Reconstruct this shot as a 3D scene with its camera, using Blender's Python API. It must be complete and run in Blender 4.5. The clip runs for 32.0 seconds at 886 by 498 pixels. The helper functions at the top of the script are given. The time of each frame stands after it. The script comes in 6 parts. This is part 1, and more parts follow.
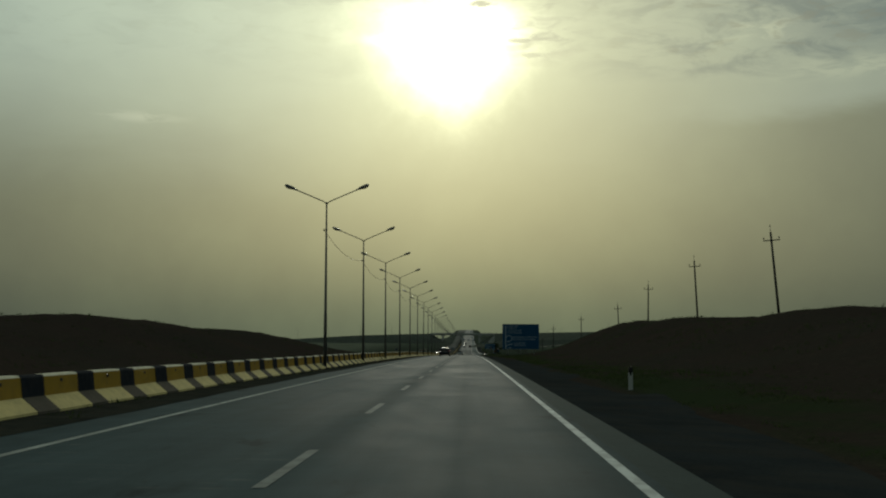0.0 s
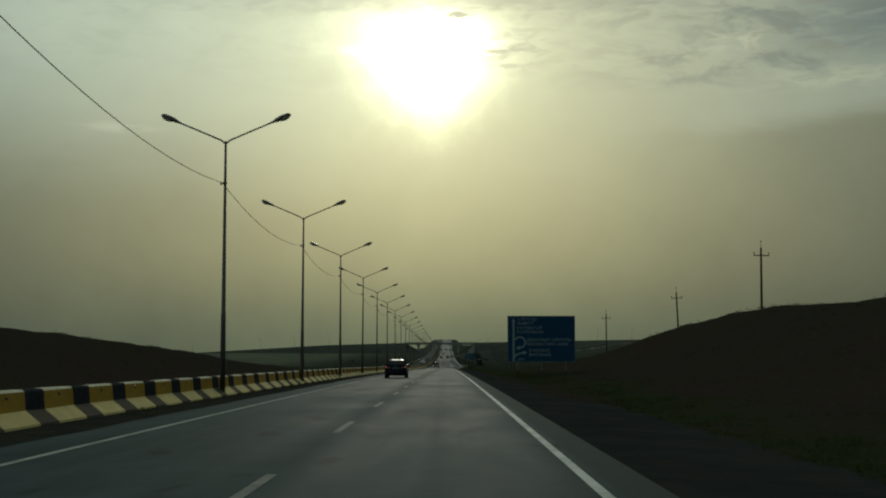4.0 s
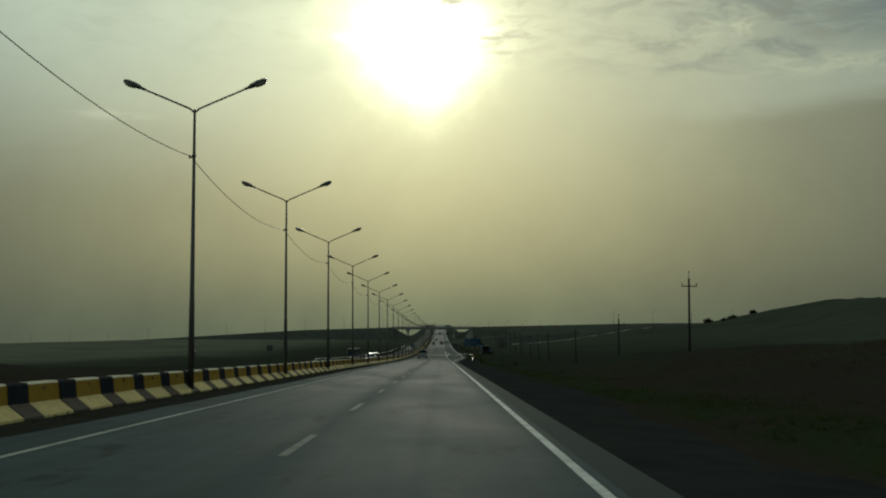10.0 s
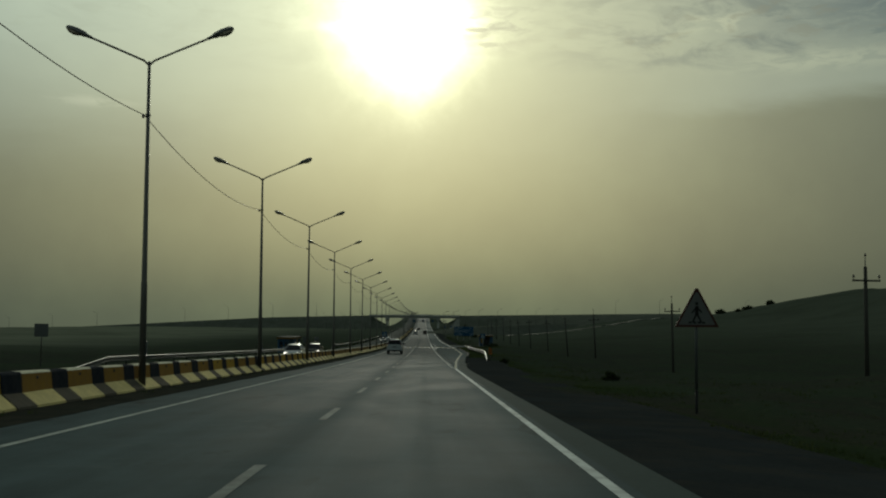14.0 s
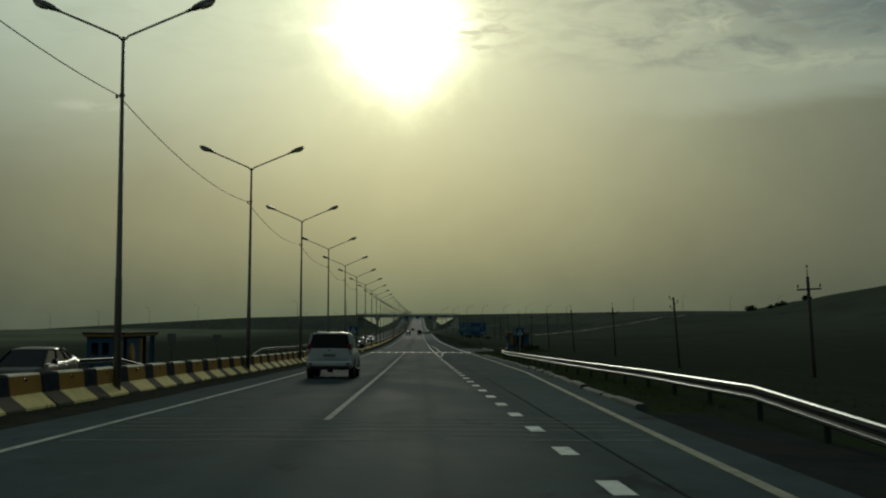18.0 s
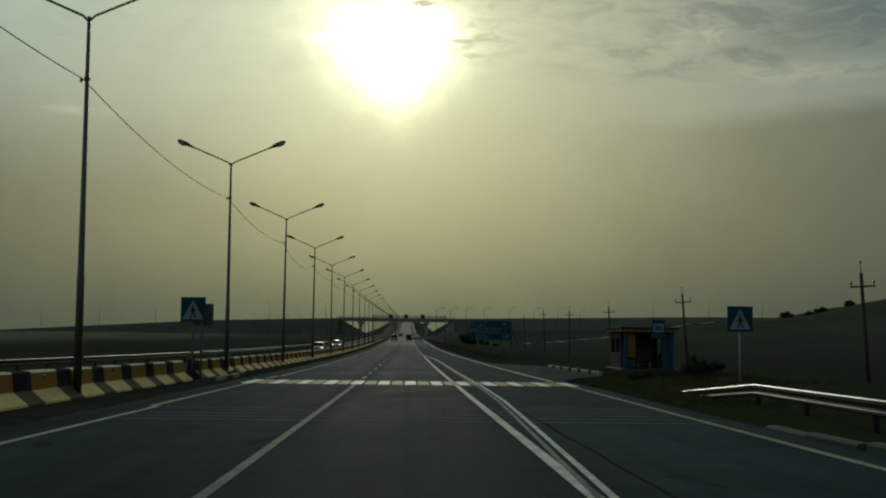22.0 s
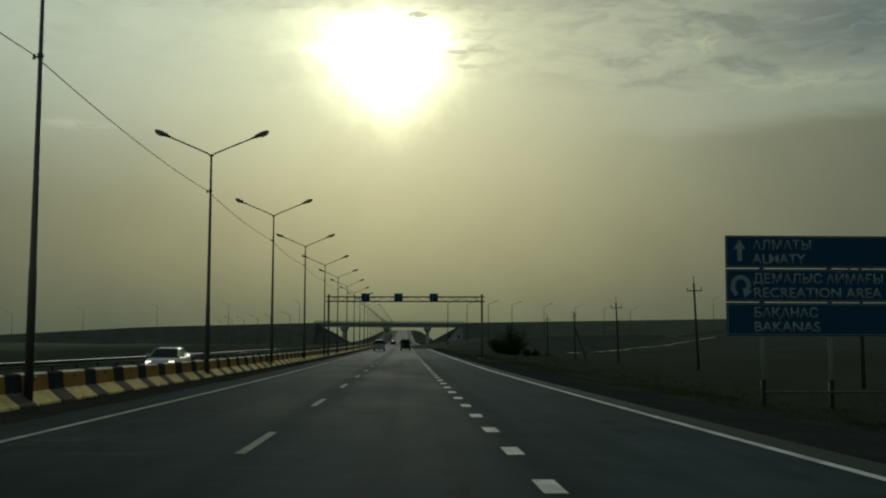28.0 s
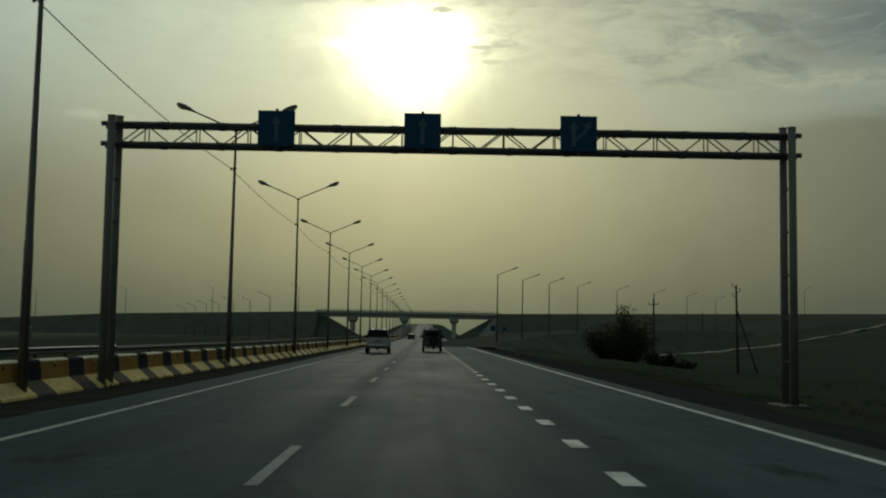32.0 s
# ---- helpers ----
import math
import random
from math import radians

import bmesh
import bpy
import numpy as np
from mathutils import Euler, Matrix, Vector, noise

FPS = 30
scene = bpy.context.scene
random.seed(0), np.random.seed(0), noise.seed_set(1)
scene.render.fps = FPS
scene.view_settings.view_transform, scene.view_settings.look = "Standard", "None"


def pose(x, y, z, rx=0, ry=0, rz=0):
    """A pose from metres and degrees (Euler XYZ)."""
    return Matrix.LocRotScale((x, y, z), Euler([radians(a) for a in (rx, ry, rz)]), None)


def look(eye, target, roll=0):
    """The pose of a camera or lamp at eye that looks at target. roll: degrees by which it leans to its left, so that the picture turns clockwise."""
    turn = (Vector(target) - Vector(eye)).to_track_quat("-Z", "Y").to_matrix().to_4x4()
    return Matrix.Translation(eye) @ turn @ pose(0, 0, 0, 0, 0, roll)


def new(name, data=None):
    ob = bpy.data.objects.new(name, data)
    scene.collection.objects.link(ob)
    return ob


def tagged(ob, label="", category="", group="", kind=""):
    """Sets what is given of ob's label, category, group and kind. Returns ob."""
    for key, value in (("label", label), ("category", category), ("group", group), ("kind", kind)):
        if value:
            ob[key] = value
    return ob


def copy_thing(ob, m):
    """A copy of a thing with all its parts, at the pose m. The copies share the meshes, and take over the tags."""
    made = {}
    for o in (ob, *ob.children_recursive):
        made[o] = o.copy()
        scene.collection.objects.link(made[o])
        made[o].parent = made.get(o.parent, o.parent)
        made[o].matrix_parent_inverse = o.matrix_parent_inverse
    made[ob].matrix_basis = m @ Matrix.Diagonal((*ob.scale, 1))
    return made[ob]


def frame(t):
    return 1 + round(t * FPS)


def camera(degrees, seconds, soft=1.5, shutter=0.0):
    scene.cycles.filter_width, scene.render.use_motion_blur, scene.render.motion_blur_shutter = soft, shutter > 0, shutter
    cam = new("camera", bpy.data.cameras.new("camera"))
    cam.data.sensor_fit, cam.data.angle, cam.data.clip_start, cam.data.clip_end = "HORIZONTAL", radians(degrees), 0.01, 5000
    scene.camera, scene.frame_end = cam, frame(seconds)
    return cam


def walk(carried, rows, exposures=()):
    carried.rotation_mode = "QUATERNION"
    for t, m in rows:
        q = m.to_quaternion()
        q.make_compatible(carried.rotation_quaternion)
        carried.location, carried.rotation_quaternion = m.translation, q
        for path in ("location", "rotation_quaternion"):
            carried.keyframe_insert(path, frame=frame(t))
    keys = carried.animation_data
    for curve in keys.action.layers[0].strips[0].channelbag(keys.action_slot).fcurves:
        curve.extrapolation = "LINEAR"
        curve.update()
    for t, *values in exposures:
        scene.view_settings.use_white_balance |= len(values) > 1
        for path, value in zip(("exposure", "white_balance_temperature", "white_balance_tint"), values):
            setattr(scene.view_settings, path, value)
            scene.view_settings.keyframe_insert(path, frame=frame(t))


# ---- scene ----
cam = camera(44.0, 32.0, soft=2.05, shutter=0.1)
PATH = [
    (0.0, pose(0.135, -9.631, 1.490, 94.383, -0.205, 1.378)),
    (0.5, pose(0.098, 1.589, 1.382, 94.682, 0.076, 0.955)),
    (1.0, pose(0.095, 12.875, 1.269, 94.810, 0.182, 1.003)),
    (1.5, pose(0.103, 24.184, 1.150, 94.753, 0.288, 1.311)),
    (2.0, pose(0.141, 35.619, 1.024, 94.810, 0.331, 1.204)),
    (2.5, pose(0.145, 47.198, 0.891, 94.731, 0.129, 0.894)),
    (3.0, pose(0.170, 58.919, 0.749, 94.812, -0.024, 0.508)),
    (3.5, pose(0.195, 70.689, 0.600, 94.927, -0.073, 0.335)),
    (5.5, pose(0.250, 117.747, -0.058, 94.502, 0.123, -0.272)),
    (6.0, pose(0.196, 129.388, -0.236, 94.123, -0.091, -0.681)),
    (6.5, pose(0.141, 141.097, -0.422, 94.081, -0.090, -0.777)),
    (7.0, pose(0.081, 152.933, -0.616, 94.016, -0.172, -0.721)),
    (7.5, pose(0.037, 164.855, -0.818, 93.541, -0.357, -0.755)),
    (8.0, pose(0.033, 176.825, -1.028, 93.156, -0.529, -0.821)),
    (8.5, pose(0.087, 188.850, -1.243, 93.163, -0.371, -0.767)),
    (9.0, pose(0.169, 200.921, -1.463, 93.850, -0.009, -0.220)),
    (9.5, pose(0.231, 213.041, -1.686, 94.192, 0.149, 0.075)),
    (10.0, pose(0.235, 225.154, -1.911, 94.255, 0.069, -0.095)),
    (10.5, pose(0.208, 237.308, -2.140, 94.250, -0.173, -0.253)),
    (11.0, pose(0.172, 249.493, -2.372, 94.331, -0.325, -0.186)),
    (11.5, pose(0.149, 261.688, -2.606, 94.173, -0.384, -0.230)),
    (12.0, pose(0.124, 273.875, -2.843, 94.026, -0.483, -0.135)),
    (12.5, pose(0.084, 286.033, -3.082, 93.787, -0.711, -0.332)),
    (13.0, pose(0.025, 298.112, -3.323, 93.637, -0.945, -0.620)),
    (13.5, pose(-0.008, 310.115, -3.564, 93.612, -0.807, -0.758)),
    (14.0, pose(-0.042, 322.051, -3.806, 93.815, -0.533, -0.987)),
    (14.5, pose(-0.094, 333.927, -4.049, 93.939, -0.184, -0.687)),
    (16.5, pose(-0.251, 381.347, -5.031, 93.710, -0.022, -0.710)),
    (17.0, pose(-0.252, 393.178, -5.264, 93.619, -0.079, -0.716)),
    (17.5, pose(-0.249, 404.901, -5.489, 93.821, -0.101, -1.020)),
    (18.0, pose(-0.223, 416.599, -5.707, 93.947, -0.173, -1.287)),
    (18.5, pose(-0.177, 428.307, -5.918, 94.060, -0.122, -1.203)),
    (19.0, pose(-0.106, 440.094, -6.124, 94.060, -0.078, -0.985)),
    (19.5, pose(-0.071, 451.901, -6.323, 94.299, -0.029, -0.932)),
    (20.0, pose(-0.043, 463.774, -6.517, 94.296, -0.190, -1.238)),
    (20.5, pose(-0.059, 475.590, -6.703, 94.297, -0.357, -1.311)),
    (21.0, pose(-0.061, 487.393, -6.882, 94.243, -0.499, -1.498)),
    (21.5, pose(-0.052, 499.120, -7.053, 94.225, -0.585, -1.656)),
    (22.0, pose(-0.017, 510.847, -7.217, 94.372, -0.701, -1.830)),
    (22.5, pose(0.037, 522.516, -7.374, 94.394, -0.776, -1.703)),
    (23.0, pose(0.092, 534.239, -7.525, 94.277, -0.828, -1.749)),
    (23.5, pose(0.119, 545.970, -7.669, 94.342, -0.732, -1.571)),
    (24.0, pose(0.152, 557.751, -7.804, 94.510, -0.523, -1.724)),
    (24.5, pose(0.179, 569.532, -7.930, 94.808, -0.196, -1.553)),
    (25.0, pose(0.205, 581.305, -8.045, 94.725, 0.073, -1.508)),
    (25.5, pose(0.238, 593.035, -8.150, 94.774, 0.214, -1.547)),
    (27.5, pose(0.293, 639.857, -8.470, 94.738, -0.354, -2.075)),
    (28.0, pose(0.245, 651.606, -8.525, 94.926, -0.246, -1.992)),
    (28.5, pose(0.171, 663.314, -8.571, 95.301, -0.072, -1.666)),
    (29.0, pose(0.095, 675.089, -8.607, 95.228, -0.053, -1.417)),
    (29.5, pose(-0.000, 686.882, -8.632, 95.198, 0.053, -1.114)),
    (30.0, pose(-0.091, 698.747, -8.648, 95.303, 0.105, -0.608)),
    (30.5, pose(-0.173, 710.632, -8.654, 95.444, -0.091, -0.394)),
    (31.0, pose(-0.225, 722.698, -8.650, 95.237, -0.484, -0.565)),
    (31.5, pose(-0.269, 734.940, -8.641, 95.218, -0.847, -0.831)),
    (32.0, pose(-0.328, 747.342, -8.627, 94.671, -1.112, -0.959)),
]
walk(cam, PATH, exposures=[(0.0, -0.05), (2.0, -0.1), (3.5, -0.1), (5.8, -0.1), (6.4, 0.02), (7.0, 0.32), (7.6, 0.58), (8.2, 0.6), (9.0, 0.08), (11.0, 0.0), (14.0, -0.06), (17.0, -0.03), (18.5, -0.18), (21.5, -0.22), (24.0, -0.28), (26.5, -0.24), (32.0, -0.18)])

# ---- world, sun ----
SUN_AZ, SUN_EL = radians(1.0), radians(14.6)          # a degree left of straight ahead
SUN_DIR = Vector((-math.sin(SUN_AZ) * math.cos(SUN_EL), math.cos(SUN_AZ) * math.cos(SUN_EL), math.sin(SUN_EL)))


class Nodes:
    """Short hand for wiring a node tree."""

    def __init__(self, tree):
        self.t = tree

    def add(self, kind):
        return self.t.nodes.new(kind)

    def put(self, socket, v):
        if isinstance(v, bpy.types.NodeSocket):
            self.t.links.new(v, socket)
        elif v is not None:
            socket.default_value = v

    def math(self, op, a, b=None, c=None, clamp=False):
        n = self.add("ShaderNodeMath")
        n.operation, n.use_clamp = op, clamp
        for i, v in enumerate((a, b, c)):
            self.put(n.inputs[i], v)
        return n.outputs[0]

    def vmath(self, op, a, b=None, out=0):
        n = self.add("ShaderNodeVectorMath")
        n.operation = op
        self.put(n.inputs[0], a)
        if b is not None:
            self.put(n.inputs[1], b)
        return n.outputs[out]

    def scale(self, v, s):
        n = self.add("ShaderNodeVectorMath")
        n.operation = "SCALE"
        self.put(n.inputs[0], v)
        self.put(n.inputs[3], s)
        return n.outputs[0]

    def mix(self, f, a, b, blend="MIX"):
        n = self.add("ShaderNodeMix")
        n.data_type, n.blend_type, n.clamp_factor = "RGBA", blend, True
        self.put(n.inputs[0], f)
        self.put(n.inputs[6], a)
        self.put(n.inputs[7], b)
        return n.outputs[2]

    def ramp(self, v, lo, hi, a=0.0, b=1.0):
        n = self.add("ShaderNodeMapRange")
        n.interpolation_type, n.clamp = "SMOOTHSTEP", True
        self.put(n.inputs[0], v)
        for i, k in enumerate((lo, hi, a, b)):
            self.put(n.inputs[i + 1], k)
        return n.outputs[0]

    def noise(self, vec, size, detail=4.0, rough=0.55, warp=0.0):
        n = self.add("ShaderNodeTexNoise")
        self.put(n.inputs["Vector"], vec)
        n.inputs["Scale"].default_value = size
        n.inputs["Detail"].default_value = detail
        n.inputs["Roughness"].default_value = rough
        n.inputs["Distortion"].default_value = warp
        return n.outputs[0]


world = bpy.data.worlds.new("dusty_evening_sky")
scene.world = world
world.use_nodes = True
wt = world.node_tree
wt.nodes.clear()
W = Nodes(wt)
ray = W.vmath("NORMALIZE", W.add("ShaderNodeTexCoord").outputs["Generated"])
parts_xyz = W.add("ShaderNodeSeparateXYZ")
W.put(parts_xyz.inputs[0], ray)
rx, ry, rz = parts_xyz.outputs
elev = W.math("ARCSINE", rz)
azim = W.math("ARCTAN2", rx, ry)
ang0 = W.math("ARCCOSINE", W.math("MINIMUM", W.vmath("DOT_PRODUCT", ray, tuple(SUN_DIR), out=1), 0.999999))


def sky_coords(squash):
    c = W.add("ShaderNodeCombineXYZ")
    W.put(c.inputs[0], azim)
    W.put(c.inputs[1], W.math("MULTIPLY", elev, squash))
    return c.outputs[0]


def patch_of_sky(az, el, half_w, half_h):
    """1 in the middle of an oval of the sky, 0 at its rim."""
    u = W.math("DIVIDE", W.math("SUBTRACT", azim, radians(az)), radians(half_w))
    v = W.math("DIVIDE", W.math("SUBTRACT", elev, radians(el)), radians(half_h))
    d = W.math("SQRT", W.math("ADD", W.math("MULTIPLY", u, u), W.math("MULTIPLY", v, v)))
    return W.ramp(d, 1.0, 0.0)


ragged = W.noise(ray, 14.0, 4.0, 0.55)
torn_rim = W.noise(ray, 46.0, 3.0, 0.6)
ang = W.math("MULTIPLY", ang0, W.math("ADD", 0.77, W.math("MULTIPLY", ragged, 0.46)))
# the bright disc behind the dust, broad above and narrowing downwards
off_el = W.math("SUBTRACT", elev, radians(14.7))
off_az = W.math("MULTIPLY", W.math("ADD", azim, radians(1.0)), W.ramp(off_el, radians(-3.5), radians(2.5), 1.18, 0.74))
off_el = W.math("MULTIPLY", off_el, W.ramp(off_el, radians(-0.5), radians(0.5), 1.06, 1.02))
disc = W.math("ADD", W.math("POWER", W.math("ABSOLUTE", off_az), 1.6), W.math("POWER", W.math("ABSOLUTE", off_el), 1.6))
disc = W.math("POWER", disc, 1 / 1.6)
# a thin bright tongue through the cloud beside it
tongue = W.math("MULTIPLY", patch_of_sky(-4.6, 15.1, 2.2, 0.45), radians(0.8))
disc = W.math("MAXIMUM", W.math("SUBTRACT", disc, tongue), 0.0)
disc = W.math("MULTIPLY", disc, W.math("ADD", 0.60, W.math("ADD", W.math("MULTIPLY", ragged, 0.42), W.math("MULTIPLY", torn_rim, 0.36))))
wide = W.math("MULTIPLY", W.math("EXPONENT", W.math("MULTIPLY", ang, -1 / radians(10.5))), 0.60)
near = W.math("DIVIDE", disc, radians(2.6))
core = W.math("MULTIPLY", W.math("EXPONENT", W.math("MULTIPLY", W.math("MULTIPLY", near, near), -1.0)), 2.8)
core = W.math("ADD", core, W.math("MULTIPLY", W.math("EXPONENT", W.math("MULTIPLY", disc, -1 / radians(2.2))), 0.5))


# dust layer below, paler cloud deck above, its upper rim sharper to the right
streak = W.noise(sky_coords(3.2), 5.5, 6.0, 0.58, 0.4)
rim = W.math("ADD", elev, W.math("MULTIPLY", W.math("SUBTRACT", streak, 0.5), 0.035))
right_of = W.ramp(azim, radians(7), radians(20))
soft_rim = W.ramp(rim, radians(5.5), radians(16.5))
hard_rim = W.ramp(rim, radians(10.5), radians(11.7))
deck = W.math("ADD", W.math("MULTIPLY", soft_rim, W.math("SUBTRACT", 1.0, W.math("MULTIPLY", right_of, 0.75))), W.math("MULTIPLY", hard_rim, W.math("MULTIPLY", right_of, 0.75)))
low = W.mix(W.ramp(elev, radians(-1), radians(7)), (0.055, 0.065, 0.052, 1), (0.070, 0.086, 0.067, 1))
pale = W.mix(W.ramp(azim, radians(-14), radians(4)), (0.322, 0.392, 0.335, 1), (0.200, 0.240, 0.206, 1))
high = W.mix(W.ramp(elev, radians(18), radians(50)), pale, (0.16, 0.19, 0.19, 1))
base = W.mix(deck, low, high)
# blue-grey torn clouds over the right side, bright gaps between them
torn = W.noise(sky_coords(3.0), 13.0, 8.0, 0.60, 0.8)
fleck = W.noise(sky_coords(3.2), 34.0, 6.0, 0.56, 0.6)
fine_torn = W.math("ADD", torn, W.math("MULTIPLY", W.math("SUBTRACT", fleck, 0.5), 0.18))
side = W.ramp(azim, radians(3), radians(15))
cloud = W.math("MULTIPLY", W.math("MULTIPLY", W.ramp(fine_torn, 0.40, 0.62), W.ramp(W.math("ADD", elev, W.math("MULTIPLY", W.math("SUBTRACT", streak, 0.5), 0.05)), radians(12.4), radians(13.8))), W.math("ADD", W.math("MULTIPLY", side, 0.75), 0.10))
bank = W.math("MULTIPLY", patch_of_sky(24, 15.8, 12, 3.6), W.ramp(fleck, 0.30, 0.55, 0.6, 1.0))
base = W.mix(W.math("MAXIMUM", cloud, W.math("MULTIPLY", bank, 0.95)), base, (0.072, 0.118, 0.128, 1))
gap = W.math("MULTIPLY", W.math("MAXIMUM", patch_of_sky(15.2, 15.2, 3.0, 0.95), W.math("MULTIPLY", patch_of_sky(20, 13.1, 8, 0.9), 0.7)), W.ramp(fleck, 0.40, 0.58))
base = W.mix(W.math("MULTIPLY", gap, 0.8), base, (0.33, 0.36, 0.27, 1))
wisp = W.math("MULTIPLY", patch_of_sky(-17.0, 10.8, 3.2, 0.42), W.ramp(fleck, 0.38, 0.55))
base = W.mix(W.math("MULTIPLY", wisp, 0.6), base, (0.34, 0.37, 0.30, 1))
shred = W.math("MULTIPLY", W.math("MULTIPLY", W.ramp(fleck, 0.55, 0.66), W.ramp(elev, radians(13.2), radians(14.6))), 0.5)
glow = W.vmath("ADD", W.scale((0.67, 0.74, 0.36), wide), W.scale((1.02, 0.97, 0.64), core))
veil = W.math("MULTIPLY", patch_of_sky(3.6, 15.3, 4.0, 1.9), W.ramp(fleck, 0.40, 0.64, 0.0, 0.66))
tatter = W.math("MULTIPLY", W.math("SUBTRACT", W.noise(sky_coords(3.4), 26.0, 7.0, 0.66, 0.9), 0.5), 3.4)
for vaz, vel, vw, vh, k in ((2.7, 15.1, 1.9, 0.36, 0.70), (0.5, 17.0, 1.9, 0.45, 0.85), (3.3, 14.4, 2.4, 0.42, 0.5)):
    strip = W.math("ADD", W.math("MULTIPLY", patch_of_sky(vaz, vel, vw, vh), 1.5), tatter)
    strip = W.math("MULTIPLY", W.ramp(strip, 0.75, 1.5), W.ramp(patch_of_sky(vaz, vel, vw, vh), 0.0, 0.25))
    veil = W.math("MAXIMUM", veil, W.math("MULTIPLY", strip, k))
# thicker cloud above the disc and in the upper right hides the glow
veil = W.math("MAXIMUM", veil, W.math("MULTIPLY", W.ramp(W.math("ADD", elev, W.math("MULTIPLY", W.math("SUBTRACT", fleck, 0.5), 0.04)), radians(16.5), radians(17.8)), 0.55))
veil = W.math("MAXIMUM", veil, W.math("MULTIPLY", W.math("MAXIMUM", W.math("MULTIPLY", cloud, 0.7), bank), 0.72))
glow = W.scale(glow, W.math("SUBTRACT", 1.0, veil))
base = W.mix(W.math("MULTIPLY", shred, W.math("ADD", W.math("MULTIPLY", side, 0.7), 0.15)), base, (0.12, 0.135, 0.115, 1))
below = W.ramp(elev, radians(-6), radians(-0.5))
paint_sky = W.vmath("ADD", base, glow)
nishita = W.add("ShaderNodeTexSky")
nishita.sky_type, nishita.sun_disc, nishita.dust_density = "NISHITA", False, 7.0
nishita.sun_elevation, nishita.sun_rotation = SUN_EL, -SUN_AZ
paint_sky = W.vmath("ADD", paint_sky, W.scale(nishita.outputs[0], 0.004))
paint_sky = W.vmath("MULTIPLY", paint_sky, (0.95, 1.0, 1.0))
paint_sky = W.scale(paint_sky, W.math("ADD", W.math("MULTIPLY", below, 0.75), 0.25))
bg = W.add("ShaderNodeBackground")
W.put(bg.inputs[0], paint_sky)
bg.inputs[1].default_value = 1.0
W.put(W.add("ShaderNodeOutputWorld").inputs[0], bg.outputs[0])

sun = new("sun", bpy.data.lights.new("sun", "SUN"))
sun.data.energy, sun.data.angle, sun.data.color = 1.0, radians(9.0), (0.91, 0.925, 0.765)
sun.matrix_world = look(SUN_DIR * 400, (0, 0, 0))

# ---- materials ----


def material(name, colour, rough=0.7, metal=0.0, var=0.25, size=3.0, fine=40.0, bump=0.15, spec=0.06, second=None, amount=0.5, stretch=(1, 1, 1), local=True):
    """A surface with variation at two scales, in metres, and a fine relief."""
    m = bpy.data.materials.new(name)
    m.use_nodes = True
    n = Nodes(m.node_tree)
    bsdf = m.node_tree.nodes["Principled BSDF"]
    if local:
        vec = n.add("ShaderNodeTexCoord").outputs["Object"]
        info = n.add("ShaderNodeObjectInfo").outputs["Random"]
        vec = n.vmath("ADD", vec, n.scale((37.0, 19.0, 11.0), info))
    else:
        vec = n.add("ShaderNodeNewGeometry").outputs["Position"]
    vec = n.vmath("MULTIPLY", vec, stretch)
    big = n.noise(vec, 1.0 / size, 4.0, 0.6)
    small = n.noise(vec, fine, 3.0, 0.6)
    shade = n.math("ADD", n.math("MULTIPLY", n.math("SUBTRACT", big, 0.5), var * 2.2), n.math("MULTIPLY", n.math("SUBTRACT", small, 0.5), var * 1.2))
    col = n.scale((*colour[:3],), n.math("MAXIMUM", n.math("ADD", shade, 1.0), 0.05))
    if second is not None:
        col = n.mix(n.math("MULTIPLY", n.ramp(n.noise(vec, 1.0 / size * 1.7, 5.0, 0.65, 0.6), 0.42, 0.62), amount), col, (*second[:3], 1))
    n.put(bsdf.inputs["Base Color"], col)
    n.put(bsdf.inputs["Roughness"], n.math("ADD", n.math("MULTIPLY", n.math("SUBTRACT", big, 0.5), 0.2), rough, clamp=True))
    bsdf.inputs["Metallic"].default_value = metal
    bsdf.inputs["Specular IOR Level"].default_value = spec
    if bump:
        b = n.add("ShaderNodeBump")
        b.inputs["Strength"].default_value = bump
        b.inputs["Distance"].default_value = 0.02
        n.put(b.inputs["Height"], small)
        n.put(bsdf.inputs["Normal"], b.outputs[0])
    return m


